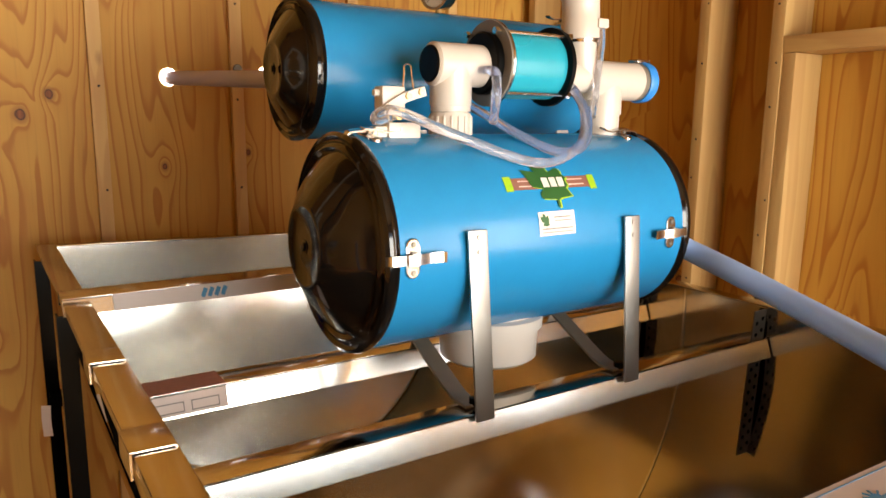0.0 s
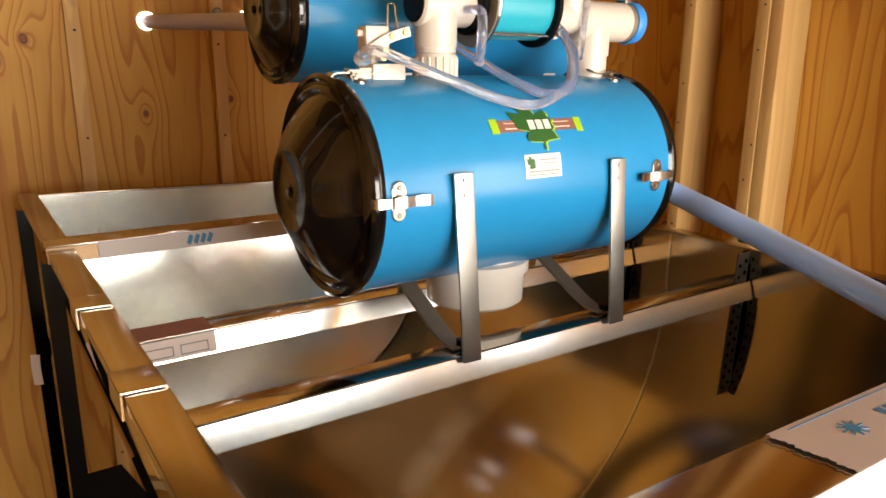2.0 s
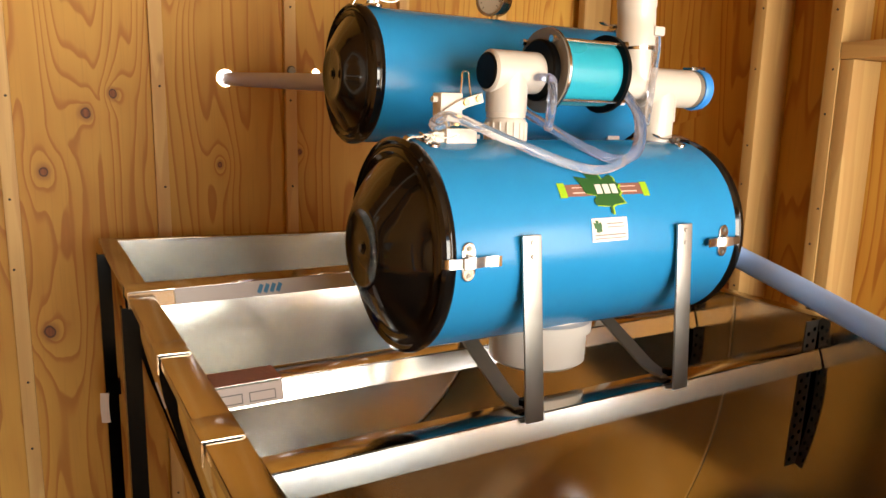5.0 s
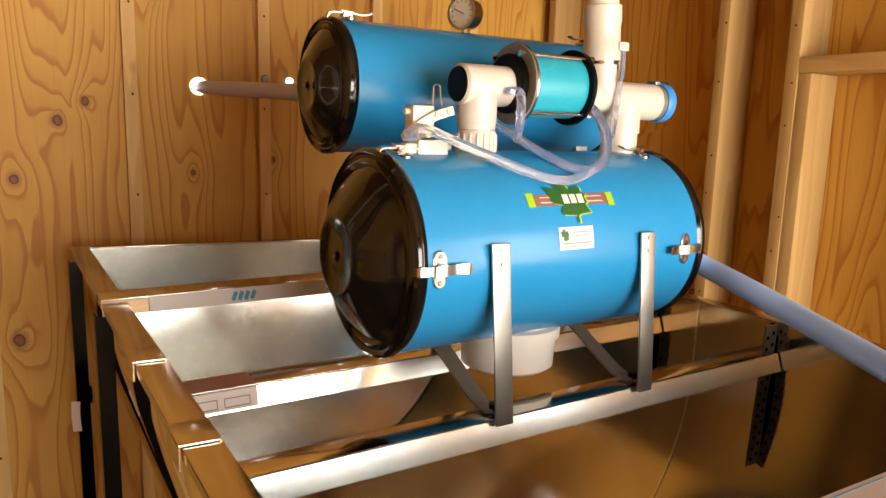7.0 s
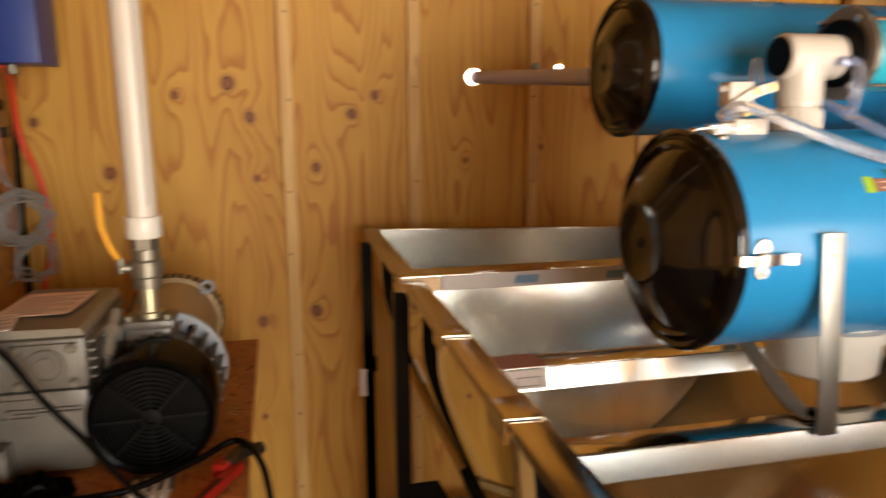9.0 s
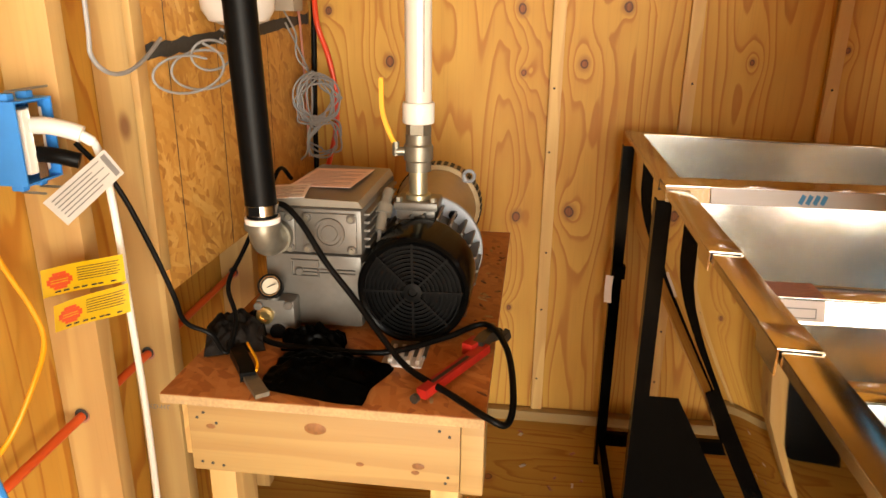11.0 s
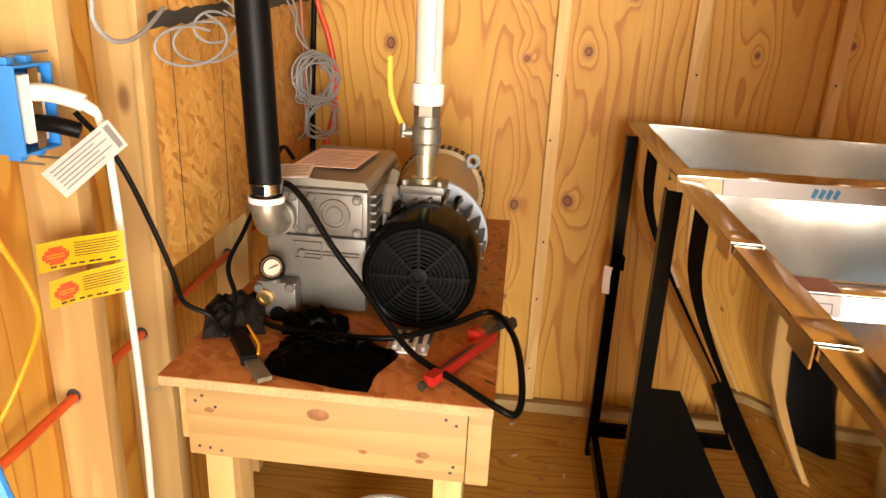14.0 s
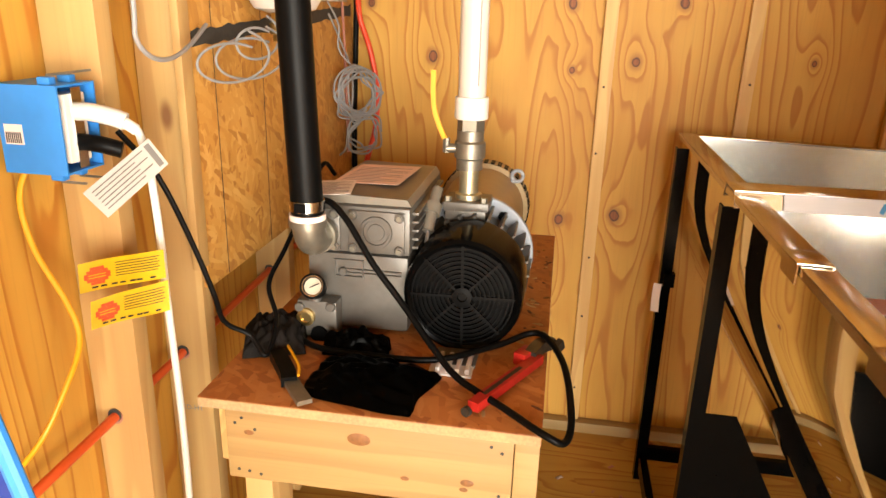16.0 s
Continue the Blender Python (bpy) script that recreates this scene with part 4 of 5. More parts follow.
# ---- inside the tank ----
def slotted_angle(x, y0, y1, z0, z1, wide=0.042):
    """A perforated angle: a broad flange with two rows of holes and a narrow one behind it."""
    ob = thing("slotted_angle", (x, y0, z0), "black perforated steel angle hanging at the tank side", "bracket", "slotted angles in the tank")

    def slant(bm):
        for v in bm.verts:
            v.co.x += 0.06 * (v.co.z - z1)
        return bm

    body = part("flange", slant(boxed(x - wide, x - 0.0032, y0, y0 + 0.003, z0, z1)), M_DARKSTEEL, ob)
    side = part("flange", slant(boxed(x - 0.003, x, y0, y1, z0 - 0.004, z1)), M_BLACK, ob)
    n = int((z1 - z0) / 0.024)
    for i in range(n):
        for k, u in enumerate((x - wide + 0.010, x - 0.014)):
            c = Vector((u, y0 - 0.0001, z0 + 0.014 + 0.024 * i + 0.008 * k))
            part("hole", slant(lathe(bmesh.new(), c, (0, -1, 0), [(0.0045, 0), (0.0045, 0.0006), (0, 0.0006)], 10)), M_BLACK, body)
        c = Vector((x - 0.0031, (y0 + y1) / 2, z0 + 0.014 + 0.024 * i))
        part("hole", slant(lathe(bmesh.new(), c, (-1, 0, 0), [(0.0045, 0), (0.0045, 0.0006), (0, 0.0006)], 10)), M_GREYPAINT, side)


slotted_angle(1.334, 0.82, 0.836, 0.738, 1.042)
slotted_angle(1.334, 1.135, 1.151, 0.80, 1.044)


# weld lines: one across the far end sheet, one round the liner, one where liner and end sheet meet
def weld(pts, wide=0.006, up=(0, 1, 0), far=False):
    bm = tube(bmesh.new(), pts, 0.0008, steps=1, wide=wide, up=up)
    part("weld_seam", lean(sloped(bm) if far else bm), M_GALV, tank)


weld([(0.50, TY1 - 0.0062, 0.88), (0.885, TY1 - 0.0062, 0.395)], 0.005, (1, 0, 0.8), True)
weld([(x, TY1 - 0.008, z) for x, z in trough_outline(HALF - 0.005, RIM - 0.005)], 0.012, far=True)
weld([(x, 1.02, z) for x, z in trough_outline(HALF - 0.0035, RIM - 0.005)], 0.005)


def on_flange(bm):
    """Lean a sheet drawn upright at y = 1.128 onto the flared rail side."""
    for v in bm.verts:
        if v.co.z < 0.9815:
            v.co.y -= 0.0115 * (0.981 - v.co.z) / 0.035
    return bm


warning = thing("warning_sticker", (0.27, 1.16, 0.985), "brown-red warning sticker folded over the rail", "sticker")
part("top_sheet", boxed(0.205, 0.325, 1.127, 1.191, 0.985, 0.9862), M_STICKRED, warning)
part("side_sheet", on_flange(boxed(0.205, 0.325, 1.1262, 1.1272, 0.95, 0.981)), M_PAPER, warning, "white printed lower band")
for x in (0.235, 0.29):
    for x0, x1, z0, z1 in ((x - 0.022, x + 0.022, 0.9545, 0.956), (x - 0.022, x + 0.022, 0.9685, 0.970), (x - 0.022, x - 0.0205, 0.9562, 0.9683), (x + 0.0205, x + 0.022, 0.9562, 0.9683)):
        part("pictogram", on_flange(boxed(x0, x1, 1.1252, 1.1258, z0, z1)), M_GREYINK, warning)
for i in range(9):
    part("print_line", boxed(0.21, 0.318, 1.131 + 0.0065 * i, 1.132 + 0.0065 * i, 0.9865, 0.9868), M_BROWN, warning)

# protective film left on the front rim, torn at one end, and on the back rail
random.seed(4)
film = thing("protective_film", (0.9, 0.3, RIM), "white protective film with blue print, torn at one end", "film")
edge = [(0.612 + 0.0 * i + random.uniform(-0.002, 0.002) + (0.0015 if i % 2 else -0.0015) + 0.010 * (1 - i / 22), 0.256 + 0.081 * i / 22) for i in range(23)]
bm = prism(bmesh.new(), edge + [(1.325, 0.337), (1.325, 0.256)], "z", RIM + 0.002, RIM + 0.003)
part("sheet", lean(bm), M_FILM, film)
part("curl", lean(tube(bmesh.new(), [(u - 0.002, v, RIM + 0.0034) for u, v in edge], 0.0005, 6, 2)), M_RUBBER, film, "dark curled torn edge")
part("edge_flap", lean(boxed(0.50, 1.325, 0.2545, 0.2558, RIM - 0.048, RIM + 0.0028)), M_FILM, film)
for cx, cy in ((0.70, 0.30), (1.0, 0.30)):
    for i in range(10):
        a = 2 * math.pi * i / 10
        part("print_ray", lean(tube(bmesh.new(), [(cx + 0.006 * math.cos(a), cy + 0.006 * math.sin(a), RIM + 0.0034), (cx + 0.017 * math.cos(a), cy + 0.014 * math.sin(a), RIM + 0.0034)], 0.0004, steps=1, wide=0.0022, up=(math.sin(a), -math.cos(a), 0))), M_FILMBLUE, film)
    part("print_disc", lean(rod(bmesh.new(), (cx, cy, RIM + 0.003), (cx, cy, RIM + 0.0036), 0.008, 12)), M_FILMBLUE, film)
for i in range(4):
    part("print_bar", lean(boxed(0.76 + 0.016 * i, 0.771 + 0.016 * i, 0.285, 0.31, RIM + 0.003, RIM + 0.0035)), M_FILMBLUE, film)
part("print_line", lean(boxed(0.64, 1.3, 0.330, 0.3315, RIM + 0.003, RIM + 0.0034)), M_FILMBLUE, film)
def on_back_flange(bm):
    """Lean a sheet drawn at y = 1.4225 onto the flared side of the back rail."""
    for v in bm.verts:
        v.co.y -= 0.0125 * (1.087 - v.co.z) / 0.03
    return bm


back_film = piece("rail_film", on_back_flange(boxed(0.205, 1.2, 1.4215, 1.4225, 1.057, 1.086)), M_FILM, "white film with blue print on the rail face", "film")
for x in (0.37, 0.58, 0.79):
    for i in range(4):
        part("print_bar", on_back_flange(shape(boxed(-0.004, 0.004, -0.0008, 0, -0.009, 0.009), Matrix.Translation((x + 0.013 * i, 1.4212, 1.071)) @ Matrix.Rotation(radians(28), 4, "Y"))), M_FILMBLUE, back_film)


# ---- vacuum pump ----
pump = thing("vacuum_pump", (-0.45, 1.45, BZ), "grey cast vacuum pump with black fan cover and tan motor", "pump")
HX0, HX1, HY0, HY1 = -0.645, -0.452, 1.29, 1.61
body = part("housing", boxed(HX0, HX1, HY0 + 0.004, HY1, BZ + 0.012, 0.952, bevel=0.010), M_GREYCAST, pump, "grey cast lower housing")
part("oil_case", boxed(HX0 - 0.002, HX1 + 0.003, HY0, HY1, 0.955, 1.045, bevel=0.008), M_GREYCAST, pump)
part("top_cover", prism(bmesh.new(), [(HX0 + 0.004, 1.0455), (HX1 + 0.002, 1.0455), (HX1 - 0.006, 1.058), (HX0 + 0.03, 1.062)], "y", HY0 + 0.012, HY1 - 0.008), M_GREYPAINT, pump, "warm grey sloped top")
for x0, x1 in ((-0.640, -0.578), (-0.562, -0.458)):
    plate = part("cover_plate", boxed(x0, x1, HY0 - 0.006, HY0 - 0.0005, 0.960, 1.038, bevel=0.003), M_GREYCAST, pump)
    for x in (x0 + 0.009, x1 - 0.009):
        for z in (0.968, 1.030):
            part("boss", rod(bmesh.new(), (x, HY0 - 0.006, z), (x, HY0 - 0.012, z), 0.009, 14, 0.002), M_GREYCAST, plate)
            part("bolt", rod(bmesh.new(), (x, HY0 - 0.012, z), (x, HY0 - 0.0155, z), 0.005, 6), M_GALVPIPE, plate)
c = ((-0.51, HY0 - 0.006, 1.0))
part("round_boss", lathe(bmesh.new(), c, (0, -1, 0), [(0.03, 0), (0.029, 0.004), (0.024, 0.004), (0.023, 0.001), (0.016, 0.001), (0.015, 0.003), (0, 0.003)], 32), M_GREYCAST, pump)
bm = bmesh.new()
for x0, x1, z0, z1 in ((-0.592, -0.536, 0.938, 0.941), (-0.592, -0.536, 0.906, 0.909), (-0.592, -0.589, 0.909, 0.938), (-0.539, -0.536, 0.909, 0.938), (-0.57, -0.465, 0.921, 0.9235), (-0.57, -0.465, 0.914, 0.9165)):
    box(bm, x0, x1, HY0 - 0.001, HY0 + 0.006, z0, z1)
rod(bm, (-0.575, HY0 + 0.004, 0.918), (-0.575, HY0 - 0.006, 0.918), 0.008, 14, 0.002)
part("cast_channel", bm, M_GREYCAST, pump)
for i in range(5):
    part("fin", boxed(HX1 - 0.002, HX1 + 0.014, HY0 + 0.02 + 0.0 * i, HY1 - 0.03, 0.965 + 0.016 * i, 0.970 + 0.016 * i, bevel=0.001), M_GREYCAST, pump)
# oil sight block with its gauge
block = part("oil_block", boxed(-0.655, -0.578, 1.255, HY0 + 0.004, BZ + 0.004, 0.868, bevel=0.006), M_GREYCAST, pump)
for x, z in ((-0.588, 0.86), (-0.586, 0.80), (-0.648, 0.855)):
    part("boss", rod(bmesh.new(), (x, 1.256, z), (x, 1.247, z), 0.009, 12, 0.002), M_GREYCAST, block)
part("sight_glass", lathe(bmesh.new(), (-0.636, 1.256, 0.836), (0, -1, 0), [(0, 0), (0.017, 0), (0.017, 0.008), (0.011, 0.009), (0.010, 0.005), (0, 0.005)], 24), M_BRASS, block, "brass-rimmed sight glass")
part("drain_port", lathe(bmesh.new(), (-0.612, 1.256, 0.802), (0, -1, 0), [(0, 0), (0.017, 0), (0.016, 0.006), (0, 0.006)], 24), M_RUBBER, block, "black drain plug")
part("gauge_neck", rod(bmesh.new(), (-0.62, 1.262, 0.868), (-0.62, 1.262, 0.885), 0.012, 14), M_GREYCAST, block)
gc, gx = Vector((-0.619, 1.250, 0.898)), Vector((0.12, -0.86, 0.5)).normalized()
dial = part("gauge", lathe(bmesh.new(), gc - gx * 0.02, gx, [(0, 0), (0.021, 0.002), (0.022, 0.02), (0.0235, 0.021), (0.0235, 0.030), (0.017, 0.030), (0.0165, 0.026)], 32), M_RUBBER, block, "black oil gauge")
part("gauge_rim", lathe(bmesh.new(), gc + gx * 0.008, gx, [(0.0175, 0), (0.0195, 0), (0.0195, 0.003), (0.0175, 0.003)], 32), M_CHROME, dial)
part("gauge_face", lathe(bmesh.new(), gc + gx * 0.0065, gx, [(0.0155, 0), (0, 0)], 32), M_GLASSFACE, dial)
part("needle", rod(bmesh.new(), gc + gx * 0.008 - Vector((0.008, 0, 0.004)), gc + gx * 0.008 + Vector((0.012, 0, 0.006)), 0.001, 5), M_INK, dial)
# fan cover with ring grille
FX, FZ, FY = -0.348, 0.898, 1.262
cover = part("fan_cover", lathe(bmesh.new(), (FX, FY, FZ), (0, 1, 0), [(0.092, 0.012), (0.094, 0.003), (0.100, 0.0), (0.106, 0.004), (0.109, 0.02), (0.109, 0.125), (0.104, 0.128), (0.0, 0.128)], 64), M_BLACK, pump, "glossy black fan cover")
part("fan_dark", lathe(bmesh.new(), (FX, FY + 0.022, FZ), (0, -1, 0), [(0.096, 0), (0, 0)], 40), M_RUBBER, cover)
for i in range(9):
    r = 0.024 + 0.0082 * i
    part("grille_ring", lathe(bmesh.new(), (FX, FY + 0.002, FZ), (0, 1, 0), [(r, 0), (r + 0.0026, 0), (r + 0.0026, 0.006), (r, 0.006), (r, 0)], 48), M_RUBBER, cover)
for i in range(8):
    a = math.pi / 4 * i + 0.02
    d = Vector((math.cos(a), 0, math.sin(a)))
    o = Vector((FX, FY + 0.004, FZ))
    part("grille_spoke", tube(bmesh.new(), [o + d * 0.012, o + d * 0.095], 0.0022, steps=1, wide=0.005, up=(-math.sin(a), 0, math.cos(a))), M_RUBBER, cover)
part("grille_hub", lathe(bmesh.new(), (FX, FY + 0.008, FZ), (0, -1, 0), [(0, 0), (0.019, 0), (0.018, 0.007), (0.009, 0.008), (0.008, 0.004), (0, 0.004)], 24), M_RUBBER, cover)
# finned cylinder, adapter disc and motor
drum = part("pump_cylinder", rod(bmesh.new(), (FX, 1.392, FZ), (FX, 1.50, FZ), 0.088, 40), M_GREYCAST, pump)
for i in range(16):
    a = radians(-60 + 15 * i)
    d = Vector((math.cos(a), 0, math.sin(a)))
    o = Vector((FX, 1.445, FZ))
    part("fin", tube(bmesh.new(), [o + d * 0.08, o + d * 0.112], 0.0022, steps=1, wide=0.10, up=(0, 1, 0)), M_GREYCAST, drum)
M_DISC = plain("pale_grey_disc", (0.25, 0.275, 0.31), 0.4, 0.2, 0.06, 40, 0.04)
disc = part("adapter_disc", rod(bmesh.new(), (FX - 0.008, 1.50, FZ + 0.006), (FX - 0.008, 1.512, FZ + 0.006), 0.122, 56, 0.002), M_DISC, pump, "pale grey adapter disc")
for a in (55, 125, 235, 305):
    o = Vector((FX - 0.008 + 0.098 * math.cos(radians(a)), 1.50, FZ + 0.004 + 0.102 * math.sin(radians(a))))
    part("disc_bolt", rod(bmesh.new(), o, o + Vector((0, -0.008, 0)), 0.010, 6), M_RUBBER, disc)
M_TAN = plain("tan_motor_paint", (0.30, 0.225, 0.125), 0.4, 0.1, 0.1, 30, 0.05)
MX, MZ = FX - 0.019, FZ + 0.034
motor = part("motor", lathe(bmesh.new(), (MX, 1.513, MZ), (0, 1, 0), [(0, 0), (0.088, 0), (0.096, 0.01), (0.096, 0.235), (0.106, 0.24), (0.108, 0.28), (0.10, 0.286), (0, 0.286)], 56), M_TAN, pump, "tan motor body")
for i in range(40):
    a = 2 * math.pi * i / 40
    o = Vector((MX, 1.756, MZ)) + Vector((math.cos(a), 0, math.sin(a))) * 0.1072
    part("vent_slot", tube(bmesh.new(), [o, o + Vector((0, 0.034, 0))], 0.002, steps=1, wide=0.0095, up=(-math.sin(a), 0, math.cos(a))), M_RUBBER, motor)
o = Vector((MX + 0.078, 1.74, MZ + 0.084))
part("lifting_eye", tube(bmesh.new(), [o + Vector((0.013 * math.cos(a), 0, 0.013 * math.sin(a))) for a in [2 * math.pi * k / 12 for k in range(13)]], 0.0045, 8, 3), M_DISC, motor, "pale lifting eye")
part("eye_shank", rod(bmesh.new(), o - Vector((0.022, 0, 0.024)), o - Vector((0.008, 0, 0.009)), 0.006, 10), M_DISC, motor)
part("motor_foot", boxed(FX - 0.07, FX + 0.09, 1.40, 1.75, BZ + 0.002, BZ + 0.03, bevel=0.004), M_GREYCAST, pump)
part("front_foot", boxed(FX - 0.04, FX + 0.035, 1.20, 1.262, BZ + 0.001, BZ + 0.008, bevel=0.002), M_GREYCAST, pump)
# inlet flange
part("inlet_block", boxed(-0.408, -0.328, 1.42, 1.49, 0.982, 1.014, bevel=0.004), M_GREYCAST, pump)
part("inlet_flange", boxed(-0.412, -0.322, 1.41, 1.495, 1.014, 1.032, bevel=0.005), M_GREYCAST, pump)
for x in (-0.402, -0.332):
    part("flange_bolt", rod(bmesh.new(), (x, 1.418, 1.032), (x, 1.418, 1.042), 0.007, 6), M_GALVPIPE, pump)
# side sensor with its lead
part("sensor", tube(bmesh.new(), [(-0.43, 1.36, 0.985), (-0.428, 1.39, 1.02), (-0.425, 1.43, 1.05)], 0.011, 12, 4), M_GREYPAINT, pump)
part("sensor_ring", tube(bmesh.new(), [(-0.4285, 1.385, 1.012), (-0.427, 1.40, 1.027)], 0.017, 12, 2), M_GREYPAINT, pump)
part("sensor_lead", tube(bmesh.new(), [(-0.43, 1.36, 0.985), (-0.428, 1.34, 0.965), (-0.422, 1.335, 0.955)], 0.004, 8, 4), M_GREYWIRE, pump)
# papers on the pump
for m, sx, sy, mat, lab in ((pose(-0.552, 1.47, 1.0632, 0, -1.5, -4), 0.13, 0.17, M_PINK, "pink printed sheet lying on the pump"), (pose(-0.607, 1.345, 1.062, 0, -3, 10), 0.075, 0.11, M_PAPER, "white printed sheet lying on the pump")):
    sheet = piece("paper_sheet", shape(boxed(-sx / 2, sx / 2, -sy / 2, sy / 2, 0, 0.0008), m), mat, lab, "paper")
    for i in range(11):
        part("text_line", shape(boxed(-sx * 0.42, sx * (0.42 if i % 3 else 0.1), -sy * 0.44 + i * sy * 0.075, -sy * 0.44 + i * sy * 0.075 + 0.003, 0.001, 0.0013), m), M_GREYINK if i % 4 else M_BROWN, sheet)

# ---- pipes at the pump ----
exhaust = thing("black_exhaust_pipe", (-0.615, 1.22, 0.98), "tall black pipe clamped to a galvanised elbow on the pump", "pipe")
bm = tube(bmesh.new(), [(-0.612, 1.284, 0.995), (-0.612, 1.255, 0.992), (-0.612, 1.232, 0.997), (-0.613, 1.222, 1.015), (-0.614, 1.22, 1.04)], 0.0285, 24, 5)
part("elbow", bm, M_GALVPIPE, exhaust, "galvanised elbow")
part("elbow_collar", lathe(bmesh.new(), (-0.614, 1.22, 1.024), (0, 0, 1), [(0.028, 0), (0.033, 0), (0.033, 0.012), (0.028, 0.012)], 28), M_GALVPIPE, exhaust)
part("elbow_collar", lathe(bmesh.new(), (-0.612, 1.262, 0.993), (0, 1, 0), [(0.028, 0), (0.033, 0), (0.033, 0.014), (0.028, 0.014)], 28), M_GALVPIPE, exhaust)
part("seal_ring", lathe(bmesh.new(), (-0.614, 1.22, 1.036), (0, 0, 1), [(0.0, 0), (0.0315, 0), (0.0315, 0.010), (0.0, 0.010)], 28), M_PAPER, exhaust)
part("pipe", rod(bmesh.new(), (-0.614, 1.22, 1.046), (-0.66, 1.20, TOP - 0.002), 0.028, 32), M_RUBBER, exhaust, "black plastic pipe")
clamp = part("clamp", lathe(bmesh.new(), (-0.6143, 1.22, 1.053), (0, 0, 1), [(0.028, 0), (0.0305, 0), (0.0305, 0.018), (0.028, 0.018)], 28), M_CHROME, exhaust, "steel hose clamp")
part("clamp_mark", boxed(-0.626, -0.606, 1.1885, 1.190, 1.054, 1.070), M_RUBBER, clamp)
inlet = thing("white_vacuum_pipe", (-0.366, 1.45, 1.03), "tall white pipe with a metal ball valve on the pump", "pipe")
px, py = -0.367, 1.45
bm = lathe(bmesh.new(), (px, py, 1.03), (0, 0, 1), [(0, 0), (0.026, 0), (0.026, 0.012), (0.019, 0.014), (0.019, 0.06), (0.023, 0.062)], 24)
part("nipple", bm, M_ZINC, inlet, "zinc-plated nipple")
bm = lathe(bmesh.new(), (px, py, 1.09), (0, 0, 1), [(0.02, 0), (0.026, 0), (0.026, 0.02), (0.030, 0.024), (0.030, 0.052), (0.026, 0.056), (0.026, 0.075), (0.02, 0.077)], 24)
vb = part("valve_body", bm, M_GALVPIPE, inlet, "dull metal ball valve")
part("hex_nut", lathe(bmesh.new(), (px, py, 1.165), (0, 0, 1), [(0, 0), (0.026, 0), (0.026, 0.022), (0, 0.022)], 6), M_GALVPIPE, inlet)
bm = rod(bmesh.new(), (px, py, 1.13), (px - 0.045, py - 0.01, 1.13), 0.009, 12)
rod(bm, (px - 0.045, py - 0.01, 1.122), (px - 0.045, py - 0.01, 1.15), 0.007, 8)
part("valve_stem", bm, M_GALVPIPE, vb)
part("valve_lever", tube(bmesh.new(), [(px - 0.045, py - 0.012, 1.145), (px - 0.055, py - 0.014, 1.165), (px - 0.07, py - 0.014, 1.21), (px - 0.072, py - 0.014, 1.275)], 0.0025, steps=5, wide=0.009, up=(1, 0, 0)), M_YELLOW, vb, "yellow lever")
part("coupling", lathe(bmesh.new(), (px, py, 1.187), (0, 0, 1), [(0, 0), (0.0305, 0), (0.032, 0.003), (0.032, 0.038), (0.0305, 0.041), (0, 0.041)], 32), M_WHITE, inlet, "white threaded coupling")
part("pipe", rod(bmesh.new(), (px, py, 1.228), (px - 0.006, py, TOP - 0.002), 0.0262, 32), M_PVC, inlet, "white plastic pipe")
part("print_line", boxed(px + 0.013, px + 0.015, py - 0.0235, py - 0.022, 1.25, TOP - 0.1), M_GREYINK, inlet)

# ---- things on the bench ----
random.seed(11)


def heap(cx, cy, sx, sy, h, seed, spin=0.0, rough=0.5, n=40, lift=0.0):
    """A crumpled cloth: a bumpy blanket with folds and an uneven hem."""
    bm = bmesh.new()
    grid = []
    for i in range(n + 1):
        row = []
        for j in range(n + 1):
            u, v = i / n * 2 - 1, j / n * 2 - 1
            r = max(abs(u), abs(v))
            w = 0.9 + 0.12 * noise.noise(Vector((u * 1.3 + seed, v * 1.3, seed)))
            f = max(0.0, 1 - (u * u + v * v) * 0.52)
            z = h * f ** 0.6 * (0.55 + rough * abs(noise.noise(Vector((u * 2.6, v * 2.6 + seed, 1)))) + 0.14 * abs(noise.noise(Vector((u * 5, v * 5 + seed, 4)))))
            a = radians(spin)
            x, y = u * sx / 2 * w, v * sy / 2 * w
            row.append(bm.verts.new((cx + x * math.cos(a) - y * math.sin(a), cy + x * math.sin(a) + y * math.cos(a), BZ + 0.0015 + lift + (z if r < 0.999 else 0.001))))
        grid.append(row)
    for i in range(n):
        for j in range(n):
            bm.faces.new((grid[i][j], grid[i + 1][j], grid[i + 1][j + 1], grid[i][j + 1]))
    bmesh.ops.solidify(bm, geom=bm.faces[:], thickness=0.0012)
    return bm


piece("oily_rag", heap(-0.475, 1.105, 0.215, 0.15, 0.045, 3.1, -8), M_CLOTH, "crumpled oily black rag on the bench", "rag", angle=180)
piece("oily_rag", heap(-0.53, 1.225, 0.13, 0.06, 0.05, 8.4, 5), M_CLOTH, "black rag pushed against the pump foot", "rag", angle=180)
piece("grey_rag", heap(-0.688, 1.235, 0.12, 0.15, 0.06, 5.7, 20), M_GREYCLOTH, "crumpled dark grey rag on the bench", "rag", angle=180)
knife = thing("utility_tool", (-0.60, 1.10, BZ), "black and yellow folding tool with a worn metal blade", "tool")
part("handle", tube(bmesh.new(), [(-0.655, 1.155, BZ + 0.016), (-0.635, 1.125, BZ + 0.019), (-0.61, 1.09, BZ + 0.016), (-0.60, 1.07, BZ + 0.014)], 0.009, steps=5, wide=0.026, up=(0.8, 0.5, 0)), M_RUBBER, knife, "black grip")
